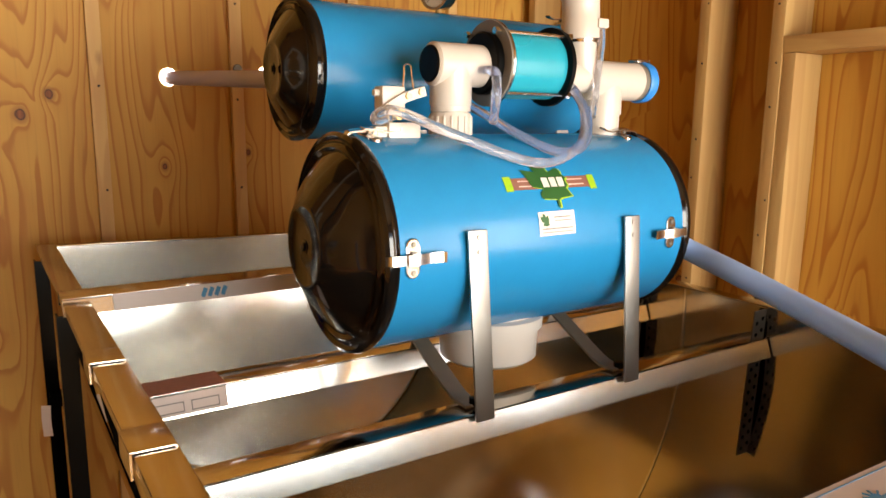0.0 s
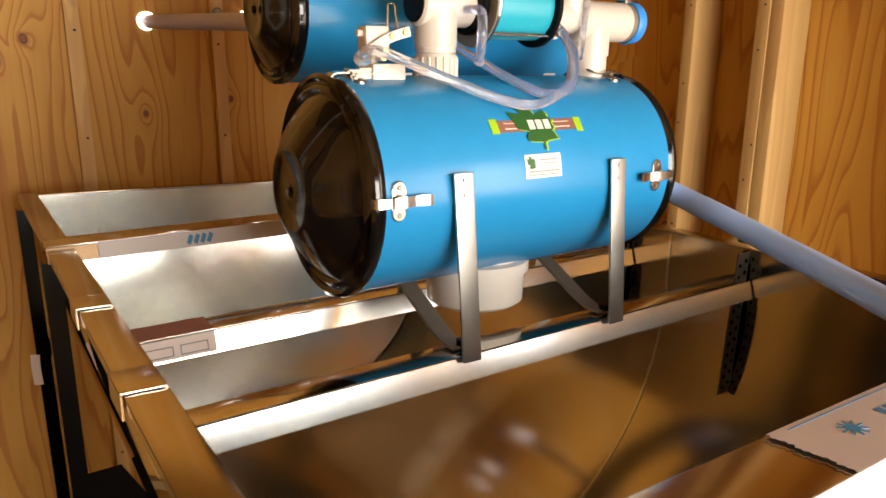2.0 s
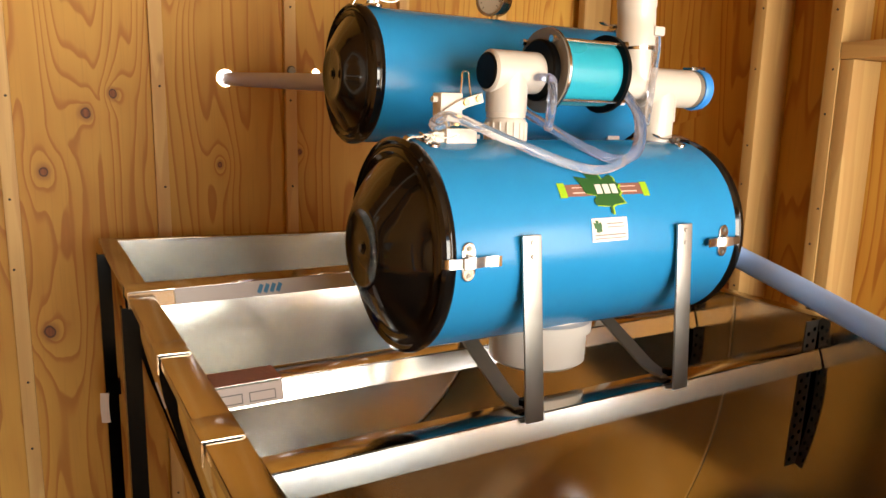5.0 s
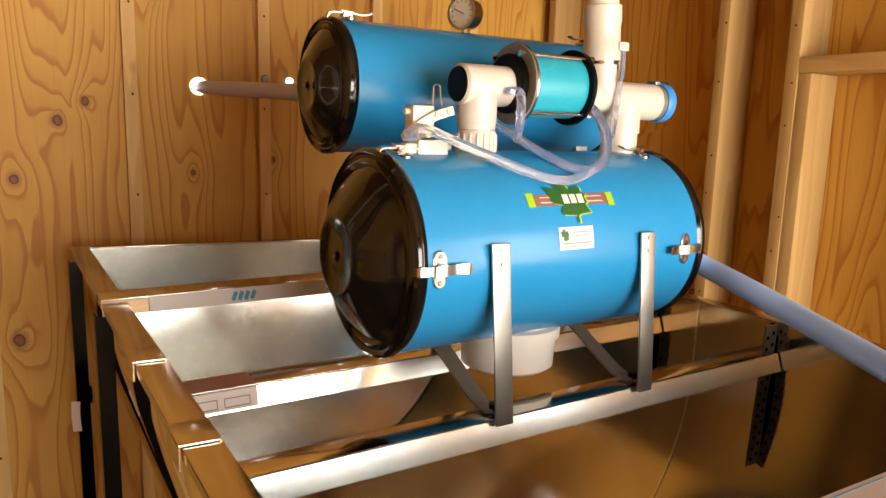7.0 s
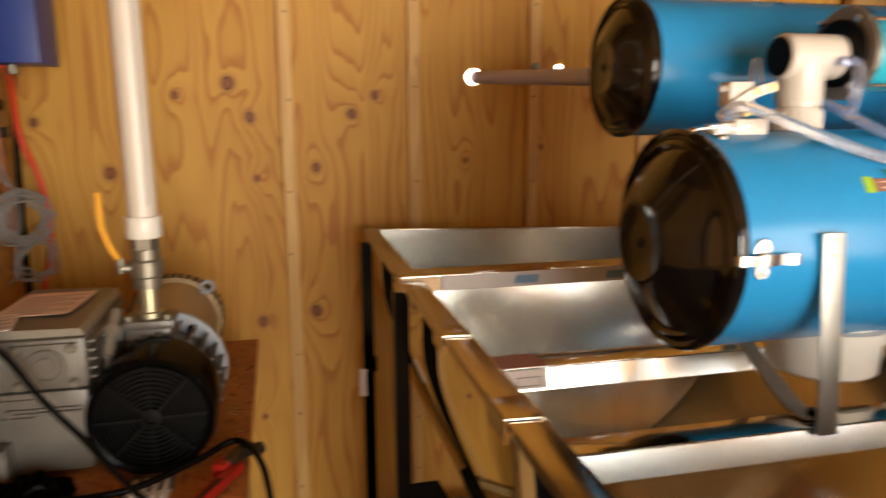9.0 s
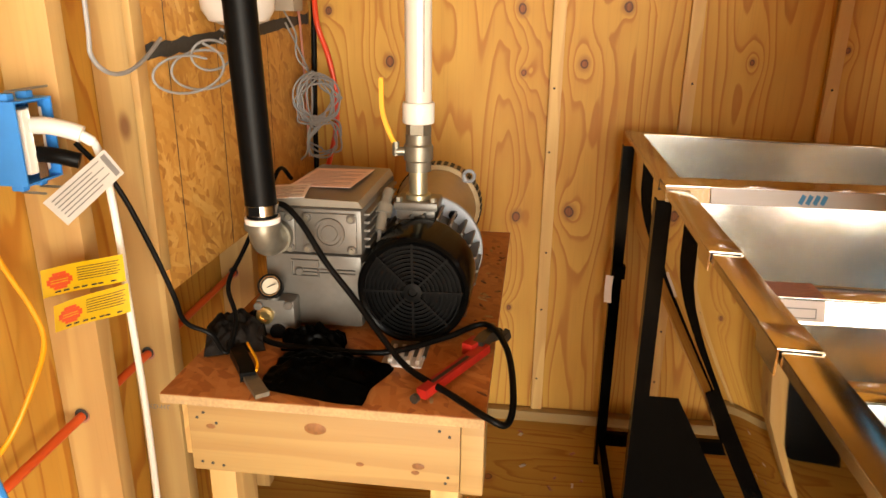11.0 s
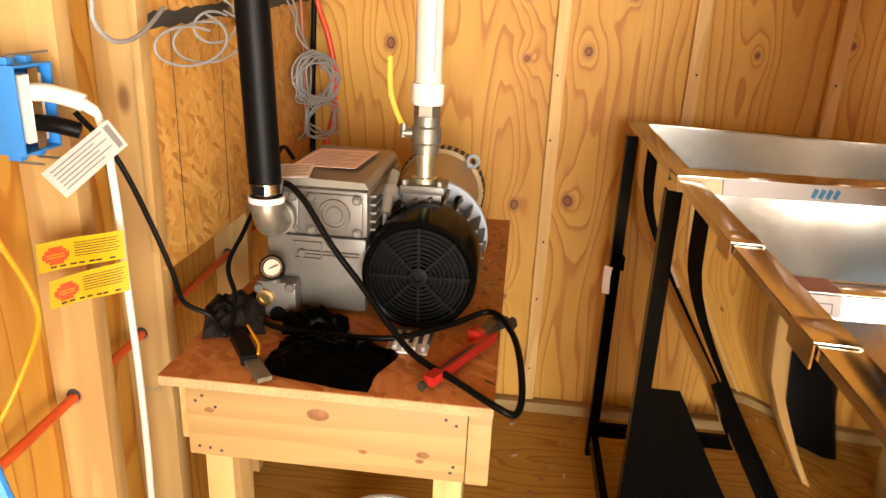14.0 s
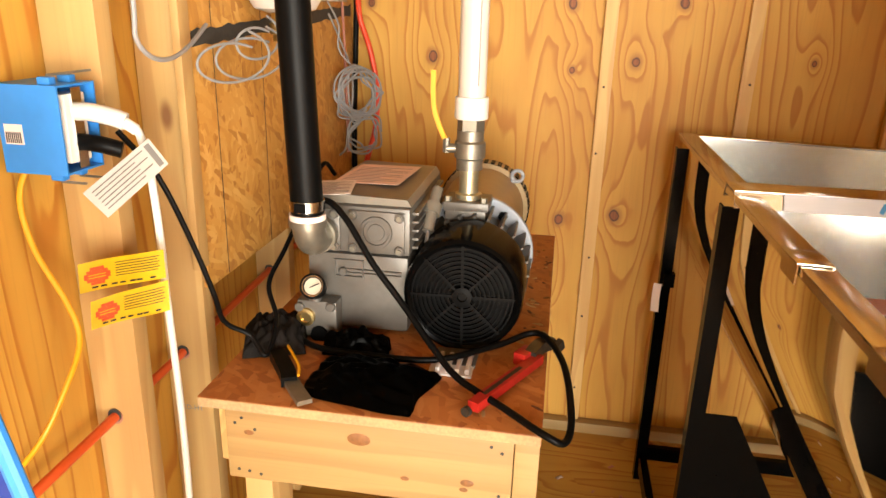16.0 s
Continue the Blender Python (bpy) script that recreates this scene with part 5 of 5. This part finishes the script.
part("grip_stripe", tube(bmesh.new(), [(-0.638, 1.165, BZ + 0.029), (-0.618, 1.135, BZ + 0.031), (-0.594, 1.10, BZ + 0.029), (-0.586, 1.075, BZ + 0.025)], 0.0025, 6, 5), M_YELLOW, knife, "yellow stripe")
part("blade", tube(bmesh.new(), [(-0.598, 1.075, BZ + 0.012), (-0.575, 1.045, BZ + 0.011), (-0.556, 1.022, BZ + 0.010)], 0.004, steps=5, wide=0.024, up=(0.8, 0.4, 0)), M_GALVPIPE, knife, "worn metal blade")
tray = thing("steel_bracket", (-0.345, 1.205, BZ), "bright ribbed metal bracket under the fan cover", "bracket")
bm = boxed(-0.39, -0.315, 1.165, 1.235, BZ + 0.001, BZ + 0.006, bevel=0.002)
part("plate", bm, M_FILM, tray)
for i in range(4):
    part("rib", boxed(-0.378 + 0.017 * i, -0.370 + 0.017 * i, 1.168, 1.232, BZ + 0.006, BZ + 0.016, bevel=0.003), M_FILM, tray)
wrench = thing("pipe_wrench", (-0.24, 1.17, BZ), "red pipe wrench with dirty steel jaws", "wrench")
a, b = Vector((-0.298, 1.055, BZ + 0.016)), Vector((-0.205, 1.235, BZ + 0.018))
part("handle", tube(bmesh.new(), [a, a.lerp(b, 0.3), a.lerp(b, 0.7), b], 0.008, steps=4, wide=0.019, up=(0.9, -0.45, 0)), M_RED, wrench, "red painted handle")
part("handle_groove", tube(bmesh.new(), [a.lerp(b, 0.15) + Vector((0, 0, 0.0075)), a.lerp(b, 0.7) + Vector((0, 0, 0.0075))], 0.0012, steps=1, wide=0.007, up=(0.9, -0.45, 0)), M_DARKSTEEL, wrench)
part("hook_jaw", tube(bmesh.new(), [b + Vector((-0.015, -0.01, 0.006)), b + Vector((0.0, 0.03, 0.008)), b + Vector((0.02, 0.055, 0.004)), b + Vector((0.038, 0.045, 0.002))], 0.010, steps=4, wide=0.021, up=(0.9, -0.45, 0)), M_DARKSTEEL, wrench, "dirty steel jaw")
part("heel_jaw", shape(boxed(-0.02, 0.02, -0.012, 0.012, -0.012, 0.012, bevel=0.003), pose(b.x - 0.024, b.y - 0.005, b.z + 0.004, 0, 0, 62)), M_RED, wrench)
part("adjuster", lathe(bmesh.new(), a - Vector((0.006, 0.012, 0)), a - b, [(0, 0), (0.008, 0), (0.008, 0.008), (0, 0.008)], 14), M_DARKSTEEL, wrench)

# power cable over the pump and down off the bench
piece("power_cable", tube(bmesh.new(), [(-0.65, 1.30, 1.01), (-0.60, 1.265, 1.058), (-0.555, 1.245, 1.035), (-0.50, 1.22, 0.965), (-0.44, 1.20, 0.90), (-0.38, 1.16, 0.845), (-0.33, 1.12, 0.815), (-0.25, 1.06, 0.806), (-0.185, 1.012, 0.797), (-0.155, 1.02, 0.785), (-0.148, 1.08, 0.80), (-0.165, 1.20, 0.825), (-0.21, 1.29, 0.83), (-0.28, 1.255, 0.815), (-0.38, 1.19, 0.808), (-0.50, 1.185, 0.806), (-0.60, 1.20, 0.804), (-0.655, 1.235, 0.81)], 0.0058, 12, 8), M_RUBBER, "thick black power cable looped over the bench", "cable")
piece("thin_cable", tube(bmesh.new(), [(-0.845, 1.06, 1.20), (-0.80, 1.08, 1.13), (-0.765, 1.10, 1.02), (-0.74, 1.11, 0.93), (-0.735, 1.13, 0.87), (-0.70, 1.15, 0.84), (-0.668, 1.14, 0.81), (-0.672, 1.20, 0.85), (-0.70, 1.24, 0.90), (-0.69, 1.30, 0.95), (-0.675, 1.40, 1.03), (-0.665, 1.46, 1.08), (-0.655, 1.50, 1.05)], 0.0045, 10, 8), M_RUBBER, "thin black cable hanging by the pump", "cable")


# ---- west wall fixtures ----
outlet = thing("junction_box", (-0.89, 0.99, 1.15), "blue plastic junction box with an outlet, nailed beside a stud", "junction box")
bm = boxed(-0.945, -0.852, 0.950, 0.953, 1.155, 1.275)
box(bm, -0.945, -0.852, 1.027, 1.030, 1.155, 1.275)
box(bm, -0.945, -0.852, 0.953, 1.027, 1.155, 1.158)
box(bm, -0.945, -0.852, 0.953, 1.027, 1.272, 1.275)
box(bm, -0.945, -0.942, 0.953, 1.027, 1.158, 1.272)
shell = part("box_shell", bm, M_BOXBLUE, outlet)
for z in (1.279, 1.151):
    for y in (0.965, 1.005):
        part("nail_lug", boxed(-0.885, -0.866, y - 0.007, y + 0.007, z - 0.006, z + 0.006, bevel=0.002), M_BOXBLUE, shell)
        part("nail", rod(bmesh.new(), (-0.875, y, z + (0.008 if z > 1.2 else -0.008)), (-0.845, y + 0.012, z + (0.012 if z > 1.2 else -0.012)), 0.002, 6), M_GALVPIPE, shell)
part("barcode_label", boxed(-0.937, -0.910, 0.9488, 0.9497, 1.195, 1.222), M_PAPER, shell, "white bar label")
for i in range(8):
    part("label_bar", boxed(-0.935 + 0.003 * i, -0.9338 + 0.003 * i, 0.9478, 0.9486, 1.197, 1.212), M_INK, shell)
part("receptacle", boxed(-0.885, -0.856, 0.968, 1.012, 1.168, 1.262, bevel=0.003), M_WHITE, outlet, "white receptacle")
part("yoke", boxed(-0.8555, -0.853, 0.980, 1.000, 1.160, 1.270), M_GALV, outlet, "steel yoke")

cord = thing("white_power_cord", (-0.80, 1.05, 0.0), "white power cord plugged into the box and hanging down", "cord")
part("plug", tube(bmesh.new(), [(-0.852, 0.985, 1.238), (-0.83, 0.985, 1.238), (-0.80, 0.988, 1.232), (-0.785, 0.992, 1.226)], 0.0125, 14, 4), M_WHITE, cord, "white moulded plug")
part("lead", tube(bmesh.new(), [(-0.79, 0.99, 1.228), (-0.775, 1.0, 1.215), (-0.785, 1.03, 1.18), (-0.795, 1.055, 1.13), (-0.80, 1.07, 1.03), (-0.80, 1.07, 0.95), (-0.80, 1.073, 0.86), (-0.80, 1.077, 0.73), (-0.80, 1.074, 0.55), (-0.80, 1.06, 0.3), (-0.78, 1.0, 0.02), (-0.70, 0.9, 0.008)], 0.006, 10, 8), M_WHITE, cord)
part("strain_relief", tube(bmesh.new(), [(-0.79, 0.99, 1.228), (-0.775, 1.0, 1.214)], 0.008, 10, 4), M_WHITE, cord)
black_plug = piece("black_plug", tube(bmesh.new(), [(-0.852, 0.99, 1.195), (-0.825, 0.99, 1.193), (-0.80, 1.0, 1.185)], 0.012, 12, 4), M_RUBBER, "black plug in the outlet", "plug")


def tag(name, label, corners, mat, bend=0.004):
    """A limp printed flag: a four-cornered sheet with a slight curl."""
    a, b, c, d = [Vector(p) for p in corners]
    n = (b - a).cross(d - a).normalized()
    bm = bmesh.new()
    rows = []
    for i in range(11):
        u = i / 10
        rows.append([bm.verts.new(a.lerp(b, u).lerp(d.lerp(c, u), j / 4) + n * (bend * math.sin(u * 5))) for j in range(5)])
    for p, q in zip(rows, rows[1:]):
        for j in range(4):
            bm.faces.new((p[j], q[j], q[j + 1], p[j + 1]))
    bmesh.ops.solidify(bm, geom=bm.faces[:], thickness=0.0006)
    ob = piece(name, bm, mat, label, "tag")

    def strip(u0, u1, v0, v1, material, pname, lift=1.0):
        bm = bmesh.new()
        rows = []
        for i in range(7):
            u = u0 + (u1 - u0) * i / 6
            rows.append([bm.verts.new(a.lerp(b, u).lerp(d.lerp(c, u), v) + n * (bend * math.sin(u * 5)) + out * lift) for v in (v0, v1)])
        for p, q in zip(rows, rows[1:]):
            bm.faces.new((p[0], q[0], q[1], p[1]))
        bmesh.ops.solidify(bm, geom=bm.faces[:], thickness=0.0002)
        part(pname, bm, material, ob)

    eye = Vector((0, -1, 0.2))
    out = n * (0.0014 if n.dot(eye) > 0 else -0.0014)
    return ob, strip


for corners, lab in ((((-0.885, 0.985, 1.012), (-0.765, 1.02, 1.036), (-0.765, 1.02, 0.991), (-0.888, 0.985, 0.965)), "yellow warning tag with a red stop sign"),
                     (((-0.865, 0.975, 0.958), (-0.763, 1.02, 0.988), (-0.765, 1.02, 0.938), (-0.87, 0.975, 0.912)), "yellow warning tag with a red stop sign")):
    ob, strip = tag("yellow_tag", lab, corners, M_TAGY)
    for u0, u1, v0, v1 in ((0.13, 0.29, 0.20, 0.299), (0.09, 0.33, 0.30, 0.399), (0.06, 0.36, 0.40, 0.60), (0.09, 0.33, 0.601, 0.70), (0.13, 0.29, 0.701, 0.80)):
        strip(u0, u1, v0, v1, M_TAGR, "stop_mark")
    for k in range(2):
        strip(0.11, 0.31, 0.44 + 0.09 * k, 0.465 + 0.09 * k, M_TAGY, "stop_print", 2.2)
    for k in range(6):
        strip(0.42, 0.95 - 0.03 * (k % 2), 0.16 + 0.09 * k, 0.185 + 0.09 * k, M_INK, "text_line")
    for u in (0.14, 0.24, 0.36, 0.46, 0.58, 0.66, 0.82):
        strip(u, u + 0.07, 0.85, 0.91, M_INK, "text_line")
ob, strip = tag("white_tag", "white instruction tag with two-language print on the cord", ((-0.845, 0.965, 1.128), (-0.748, 0.985, 1.208), (-0.728, 0.995, 1.172), (-0.818, 0.975, 1.092)), M_WHITE)
for k in range(6):
    strip(0.08, 0.7 if k % 2 else 0.86, 0.14 + 0.13 * k, 0.18 + 0.13 * k, M_GREYINK, "text_line")
strip(0.9, 0.97, 0.1, 0.9, M_GREYINK, "text_line")

piece("yellow_cable", tube(bmesh.new(), [(-0.93, 0.99, 1.18), (-0.94, 0.96, 1.12), (-0.923, 0.95, 1.046), (-0.883, 0.95, 0.963), (-0.873, 0.95, 0.905), (-0.90, 0.94, 0.83), (-0.93, 0.90, 0.75), (-0.955, 0.80, 0.70)], 0.0042, 10, 8), M_YELLOW, "yellow sheathed cable curving along the studs", "cable")
pex = thing("orange_pipe", (-0.92, 1.1, 0.69), "orange-red plastic water pipe run through bored studs", "pipe")
part("run", rod(bmesh.new(), (-0.92, -0.2, 0.655), (-0.92, 2.1, 0.735), 0.0085, 16), M_PEX, pex)
for y, z in ((1.0685, 0.6995), (1.3015, 0.707), (1.7485, 0.7225)):
    piece("bored_hole", lathe(bmesh.new(), (-0.92, y, z), (0, -1, 0), [(0.0145, 0), (0.0145, 0.0008), (0.0, 0.0008)], 20), M_STICKRED, "dark bored hole in a stud", "hole", kind="structure")
    piece("bored_hole", lathe(bmesh.new(), (-0.92, y - 0.0009, z + 0.003), (0, -1, 0), [(0.0125, 0), (0.0125, 0.0006), (0.0, 0.0006)], 20), M_DARKSTRIPE, "dark bored hole in a stud", "hole", kind="structure")
leaner = thing("blue_board", (-0.5, 0.606, 0.0), "blue plastic board leaning against the studs", "board")
bm = prism(bmesh.new(), [(-0.475, 0.002), (-0.78, 1.30), (-0.86, 1.275), (-0.58, 0.002)], "y", 0.60, 0.612)
part("sheet", bm, M_DEEPBLUE, leaner)
part("edge", tube(bmesh.new(), [(-0.47, 0.606, 0.010), (-0.775, 0.606, 1.302)], 0.009, 10, 1), M_BOXBLUE, leaner, "brighter blue edge")

# strand board details
for y in (1.395, 1.62, 1.93):
    piece("panel_groove", boxed(XW + 0.0121, XW + 0.0126, y - 0.001, y + 0.001, 0.852, TOP - 0.06), M_DARKSTRIPE, "thin dark score line down the strand board", "groove", kind="structure")
random.seed(8)
ys = [1.315 + 0.025 * i for i in range(40)]
hi = [(y, 1.334 + 0.05 * (y - 1.3) + random.uniform(-0.003, 0.004)) for y in ys]
lo = [(y, 1.306 + 0.05 * (y - 1.3) + random.uniform(-0.004, 0.003)) for y in ys]
piece("sealant_stripe", prism(bmesh.new(), hi + lo[::-1], "x", XW + 0.0128, XW + 0.014), M_DARKSTRIPE, "black sealant stripe smeared across the board", "stripe", kind="structure")
piece("panel_batten", boxed(XW + 0.0005, XW + 0.016, 1.272, 1.309, 0.90, TOP - 0.05, bevel=0.002), M_PINE, "rough pine strip along the board edge", "batten", kind="structure")

heater = thing("expansion_tank", (-0.775, 1.56, 1.36), "white expansion tank strapped to the strand board", "tank")
part("body", lathe(bmesh.new(), (-0.772, 1.56, 1.362), (0, 0, 1), [(0, 0.0), (0.03, 0.002), (0.062, 0.012), (0.076, 0.035), (0.078, 0.06), (0.078, 0.42), (0.07, 0.45), (0, 0.47)], 48), M_WHITE, heater, "white enamelled shell")
bm = lathe(bmesh.new(), (-0.772, 1.56, 1.458), (0, 0, 1), [(0.0785, 0), (0.0798, 0), (0.0798, 0.022), (0.0785, 0.022), (0.0785, 0)], 48)
strap = part("strap", bm, M_GALV, heater, "perforated steel strap")
part("strap_tail", tube(bmesh.new(), [(-0.80, 1.487, 1.469), (-0.82, 1.45, 1.469), (-0.846, 1.40, 1.469), (-0.851, 1.34, 1.469)], 0.001, steps=4, wide=0.022, up=(0, 0, 1)), M_GALV, heater)
for i in range(5):
    u = i / 4
    c = Vector((-0.802, 1.483, 1.469)).lerp(Vector((-0.848, 1.345, 1.469)), u)
    part("strap_hole", lathe(bmesh.new(), c + Vector((0.004, -0.002, 0)), (0.9, -0.4, 0), [(0.005, 0), (0.005, 0.001), (0, 0.001)], 10), M_RUBBER, strap)
bm = lathe(bmesh.new(), (-0.772, 1.53, 1.366), (0, 0, -1), [(0.017, 0), (0.017, 0.018), (0.022, 0.02), (0.022, 0.04), (0.016, 0.042), (0.016, 0.055), (0, 0.056)], 20)
rod(bm, (-0.772, 1.53, 1.32), (-0.745, 1.49, 1.312), 0.012, 14, 0.002)
valve2 = part("drain_valve", bm, M_BRASS, heater, "brass drain valve")
part("valve_cap", rod(bmesh.new(), (-0.744, 1.488, 1.312), (-0.735, 1.475, 1.310), 0.013, 12, 0.002), M_CHROME, valve2)
part("white_tee", rod(bmesh.new(), (-0.745, 1.57, 1.30), (-0.745, 1.57, 1.365), 0.013, 14), M_WHITE, heater)

ctl = thing("control_box", (-0.75, 2.04, 1.535), "grey and dark blue control box on the strand board", "control box")
part("enclosure", boxed(-0.852, -0.79, 1.97, 2.13, 1.54, 1.80, bevel=0.003), M_GREYPAINT, ctl, "grey enclosure")
part("cover", boxed(-0.789, -0.660, 1.965, 2.13, 1.538, 1.80, bevel=0.003), M_DEEPBLUE, ctl, "dark blue cover")
part("side_label", boxed(-0.835, -0.815, 1.967, 1.9695, 1.60, 1.68), M_PAPER, ctl, "white label")
part("gland", rod(bmesh.new(), (-0.745, 2.04, 1.515), (-0.745, 2.04, 1.539), 0.014, 12), M_GALVPIPE, ctl)
relay = thing("relay_box", (-0.82, 2.0, 1.39), "small grey box with a round knob", "switch box")
part("case", boxed(-0.852, -0.785, 1.96, 2.04, 1.392, 1.478, bevel=0.004), M_GREYDOOR, relay)
part("knob", rod(bmesh.new(), (-0.784, 2.0, 1.44), (-0.765, 2.0, 1.44), 0.014, 14, 0.002), M_RUBBER, relay, "black knob")
part("knob_nut", rod(bmesh.new(), (-0.785, 1.985, 1.44), (-0.775, 1.985, 1.44), 0.017, 6), M_CHROME, relay)
piece("black_conduit", tube(bmesh.new(), [(-0.80, 2.20, 1.54), (-0.825, 2.27, 1.45), (-0.838, 2.29, 1.25), (-0.845, 2.29, 1.0), (-0.845, 2.29, 0.70), (-0.84, 2.28, 0.40), (-0.84, 2.28, 0.02)], 0.0085, 12, 8), M_RUBBER, "black cable hanging in the wall corner", "cable")
piece("red_hose", tube(bmesh.new(), [(-0.775, 2.06, 1.54), (-0.81, 2.22, 1.50), (-0.822, 2.28, 1.36), (-0.79, 2.28, 1.26), (-0.769, 2.28, 1.15), (-0.772, 2.28, 1.03), (-0.80, 2.28, 0.92), (-0.83, 2.28, 0.80), (-0.84, 2.27, 0.5), (-0.84, 2.26, 0.02)], 0.0085, 12, 8), M_REDHOSE, "red hose curving down the wall corner", "hose")
piece("dark_red_cable", tube(bmesh.new(), [(-0.80, 2.02, 1.54), (-0.835, 2.15, 1.40), (-0.843, 2.2, 1.2), (-0.845, 2.22, 0.95)], 0.004, 8, 8), M_STICKRED, "dark red cable down the strand board", "cable")


def coil(cx, cy, cz, turns, r, seed, jit, wire=0.003, flat=0.012):
    random.seed(seed)
    pts = []
    for i in range(turns * 8):
        a = 2 * math.pi * i / 8
        q = r * (1 + random.uniform(-jit, jit))
        pts.append((cx + random.uniform(0, flat) + 0.55 * q * math.cos(a), cy + 0.8 * q * math.cos(a) + 0.004 * math.sin(i), cz + q * 0.95 * math.sin(a)))
    return pts


piece("wire_coil", tube(bmesh.new(), [(-0.845, 2.04, 1.40), (-0.83, 2.10, 1.33), (-0.83, 2.12, 1.25)] + coil(-0.800, 2.12, 1.14, 9, 0.068, 2, 0.30, flat=0.03), 0.0028, 8, 5), M_GREYWIRE, "tangled coil of grey wire on the wall", "wire")
piece("wire_coil", tube(bmesh.new(), coil(-0.785, 2.17, 1.02, 4, 0.055, 5, 0.25, flat=0.02), 0.0028, 8, 5), M_GREYWIRE, "small coil of grey wire on the wall", "wire")
piece("wire_bundle", tube(bmesh.new(), [(-0.845, 2.06, 1.36), (-0.835, 2.14, 1.28), (-0.825, 2.2, 1.2), (-0.83, 2.22, 1.1), (-0.835, 2.17, 0.98), (-0.84, 2.12, 0.96)], 0.003, 8, 8), M_GREYWIRE, "loose grey wire hanging by the coils", "wire")
piece("wire_loop", tube(bmesh.new(), [(-0.82, 1.10, 1.60), (-0.82, 1.097, 1.38), (-0.82, 1.095, 1.33), (-0.815, 1.125, 1.302), (-0.815, 1.18, 1.298), (-0.82, 1.25, 1.315), (-0.835, 1.34, 1.345)], 0.0038, 8, 8), M_GREYWIRE, "grey wire sagging from the stud to the board", "wire")
for cx, cy, cz, r, q in ((-0.806, 1.385, 1.268, 0.085, 0.042), (-0.80, 1.45, 1.272, 0.088, 0.045), (-0.79, 1.46, 1.30, 0.055, 0.036)):
    ring = []
    for k in range(15):
        a = radians(26 * k + 60)
        ring.append((cx + 0.42 * r * math.cos(a), cy + 0.9 * r * math.cos(a), cz + q * math.sin(a) + 0.002 * k))
    piece("wire_loop", tube(bmesh.new(), ring, 0.0026, 8, 4), M_GREYWIRE, "thin grey wire loop hanging on the board", "wire")
stamp = thing("mill_stamp", (-0.912, 1.3022, 0.57), "grey ink mill stamp printed on a stud", "stamp")
words("stamp_letters", "KD-HT", 0.016, pose(-0.912, 1.3022, 0.578, 90, 0, 0), M_GREYINK, stamp)

part("edge_band", boxed(BX0 + 0.001, BX1 - 0.001, BY0 - 0.0015, BY0 - 0.0002, BZ - 0.017, BZ - 0.001), M_EDGE, bench, "pale sawn edge of the strand board")
for x, z, r in ((-0.475, 0.734, 0.016), (-0.40, 0.672, 0.006), (-0.30, 0.678, 0.009), (-0.305, 0.665, 0.006), (-0.66, 0.722, 0.007)):
    bm = lathe(bmesh.new(), (0, 0, 0), (0, -1, 0), [(r, 0), (r * 0.9, 0.0005), (0, 0.0005)], 20)
    part("knot", shape(bm, Matrix.Translation((x, BY0 + 0.0178, z)) @ Matrix.Diagonal((1.2, 1, 0.7, 1))), M_KNOT, bench, "brown knot")
random.seed(17)
for i in range(46):
    x, y = random.uniform(BX0 + 0.03, BX1 - 0.01), random.uniform(BY0 + 0.02, BY1 - 0.05)
    if -0.66 < x < -0.25 and y > 1.2:
        x = random.uniform(-0.245, BX1 - 0.008)
    m = Matrix.Translation((x, y, BZ)) @ Matrix.Rotation(random.uniform(0, 3.1), 4, "Z") @ Matrix.Diagonal((random.uniform(0.6, 2.6), random.uniform(0.5, 1.1), 1, 1))
    part("wood_chip", shape(lathe(bmesh.new(), (0, 0, 0), (0, 0, 1), [(0.0055, 0), (0.004, 0.0012), (0, 0.0014)], 7), m), (M_CHIP, M_KNOT, M_EDGE)[i % 3], bench)
# screws and nail heads in the bench front
for x in (BX0 + 0.055, BX0 + 0.062, BX0 + 0.09, BX1 - 0.062, BX1 - 0.07):
    for z in (BZ - 0.05, BZ - 0.135):
        sx, sz = x + random.uniform(-0.012, 0.012), z + random.uniform(-0.012, 0.012)
        part("screw_head", rod(bmesh.new(), (sx, BY0 + 0.0181, sz), (sx, BY0 + 0.0172, sz), 0.0028, 8), M_DARKSTRIPE, bench)
# clutter under and beside the bench
pail = thing("white_pail", (-0.43, 1.45, 0.0), "white pail standing under the bench", "pail")
part("tub", lathe(bmesh.new(), (-0.43, 1.40, 0.001), (0, 0, 1), [(0, 0), (0.11, 0), (0.12, 0.18), (0.126, 0.18), (0.126, 0.195), (0.115, 0.195), (0.105, 0.01), (0, 0.01)], 40), M_WHITE, pail)
piece("dark_board", shape(boxed(-0.12, 0.10, -0.012, 0.012, 0, 0.36, bevel=0.002), pose(-0.47, 2.16, 0.002, -14, 0, 0)), M_RUBBER, "dark panel leaning under the bench", "board")
random.seed(21)
for i in range(16):
    x, y = random.uniform(-0.16, 0.10), random.uniform(1.5, 2.25)
    bm = heap(x, y, random.uniform(0.012, 0.035), random.uniform(0.006, 0.02), 0.005, i * 1.7, random.uniform(0, 180), n=5)
    shape(bm, Matrix.Translation((0, 0, -BZ)))
    piece("floor_debris", bm, M_STICKRED if i % 3 else M_PAPER, "scrap of debris on the floor", "debris", "scraps on the floor")
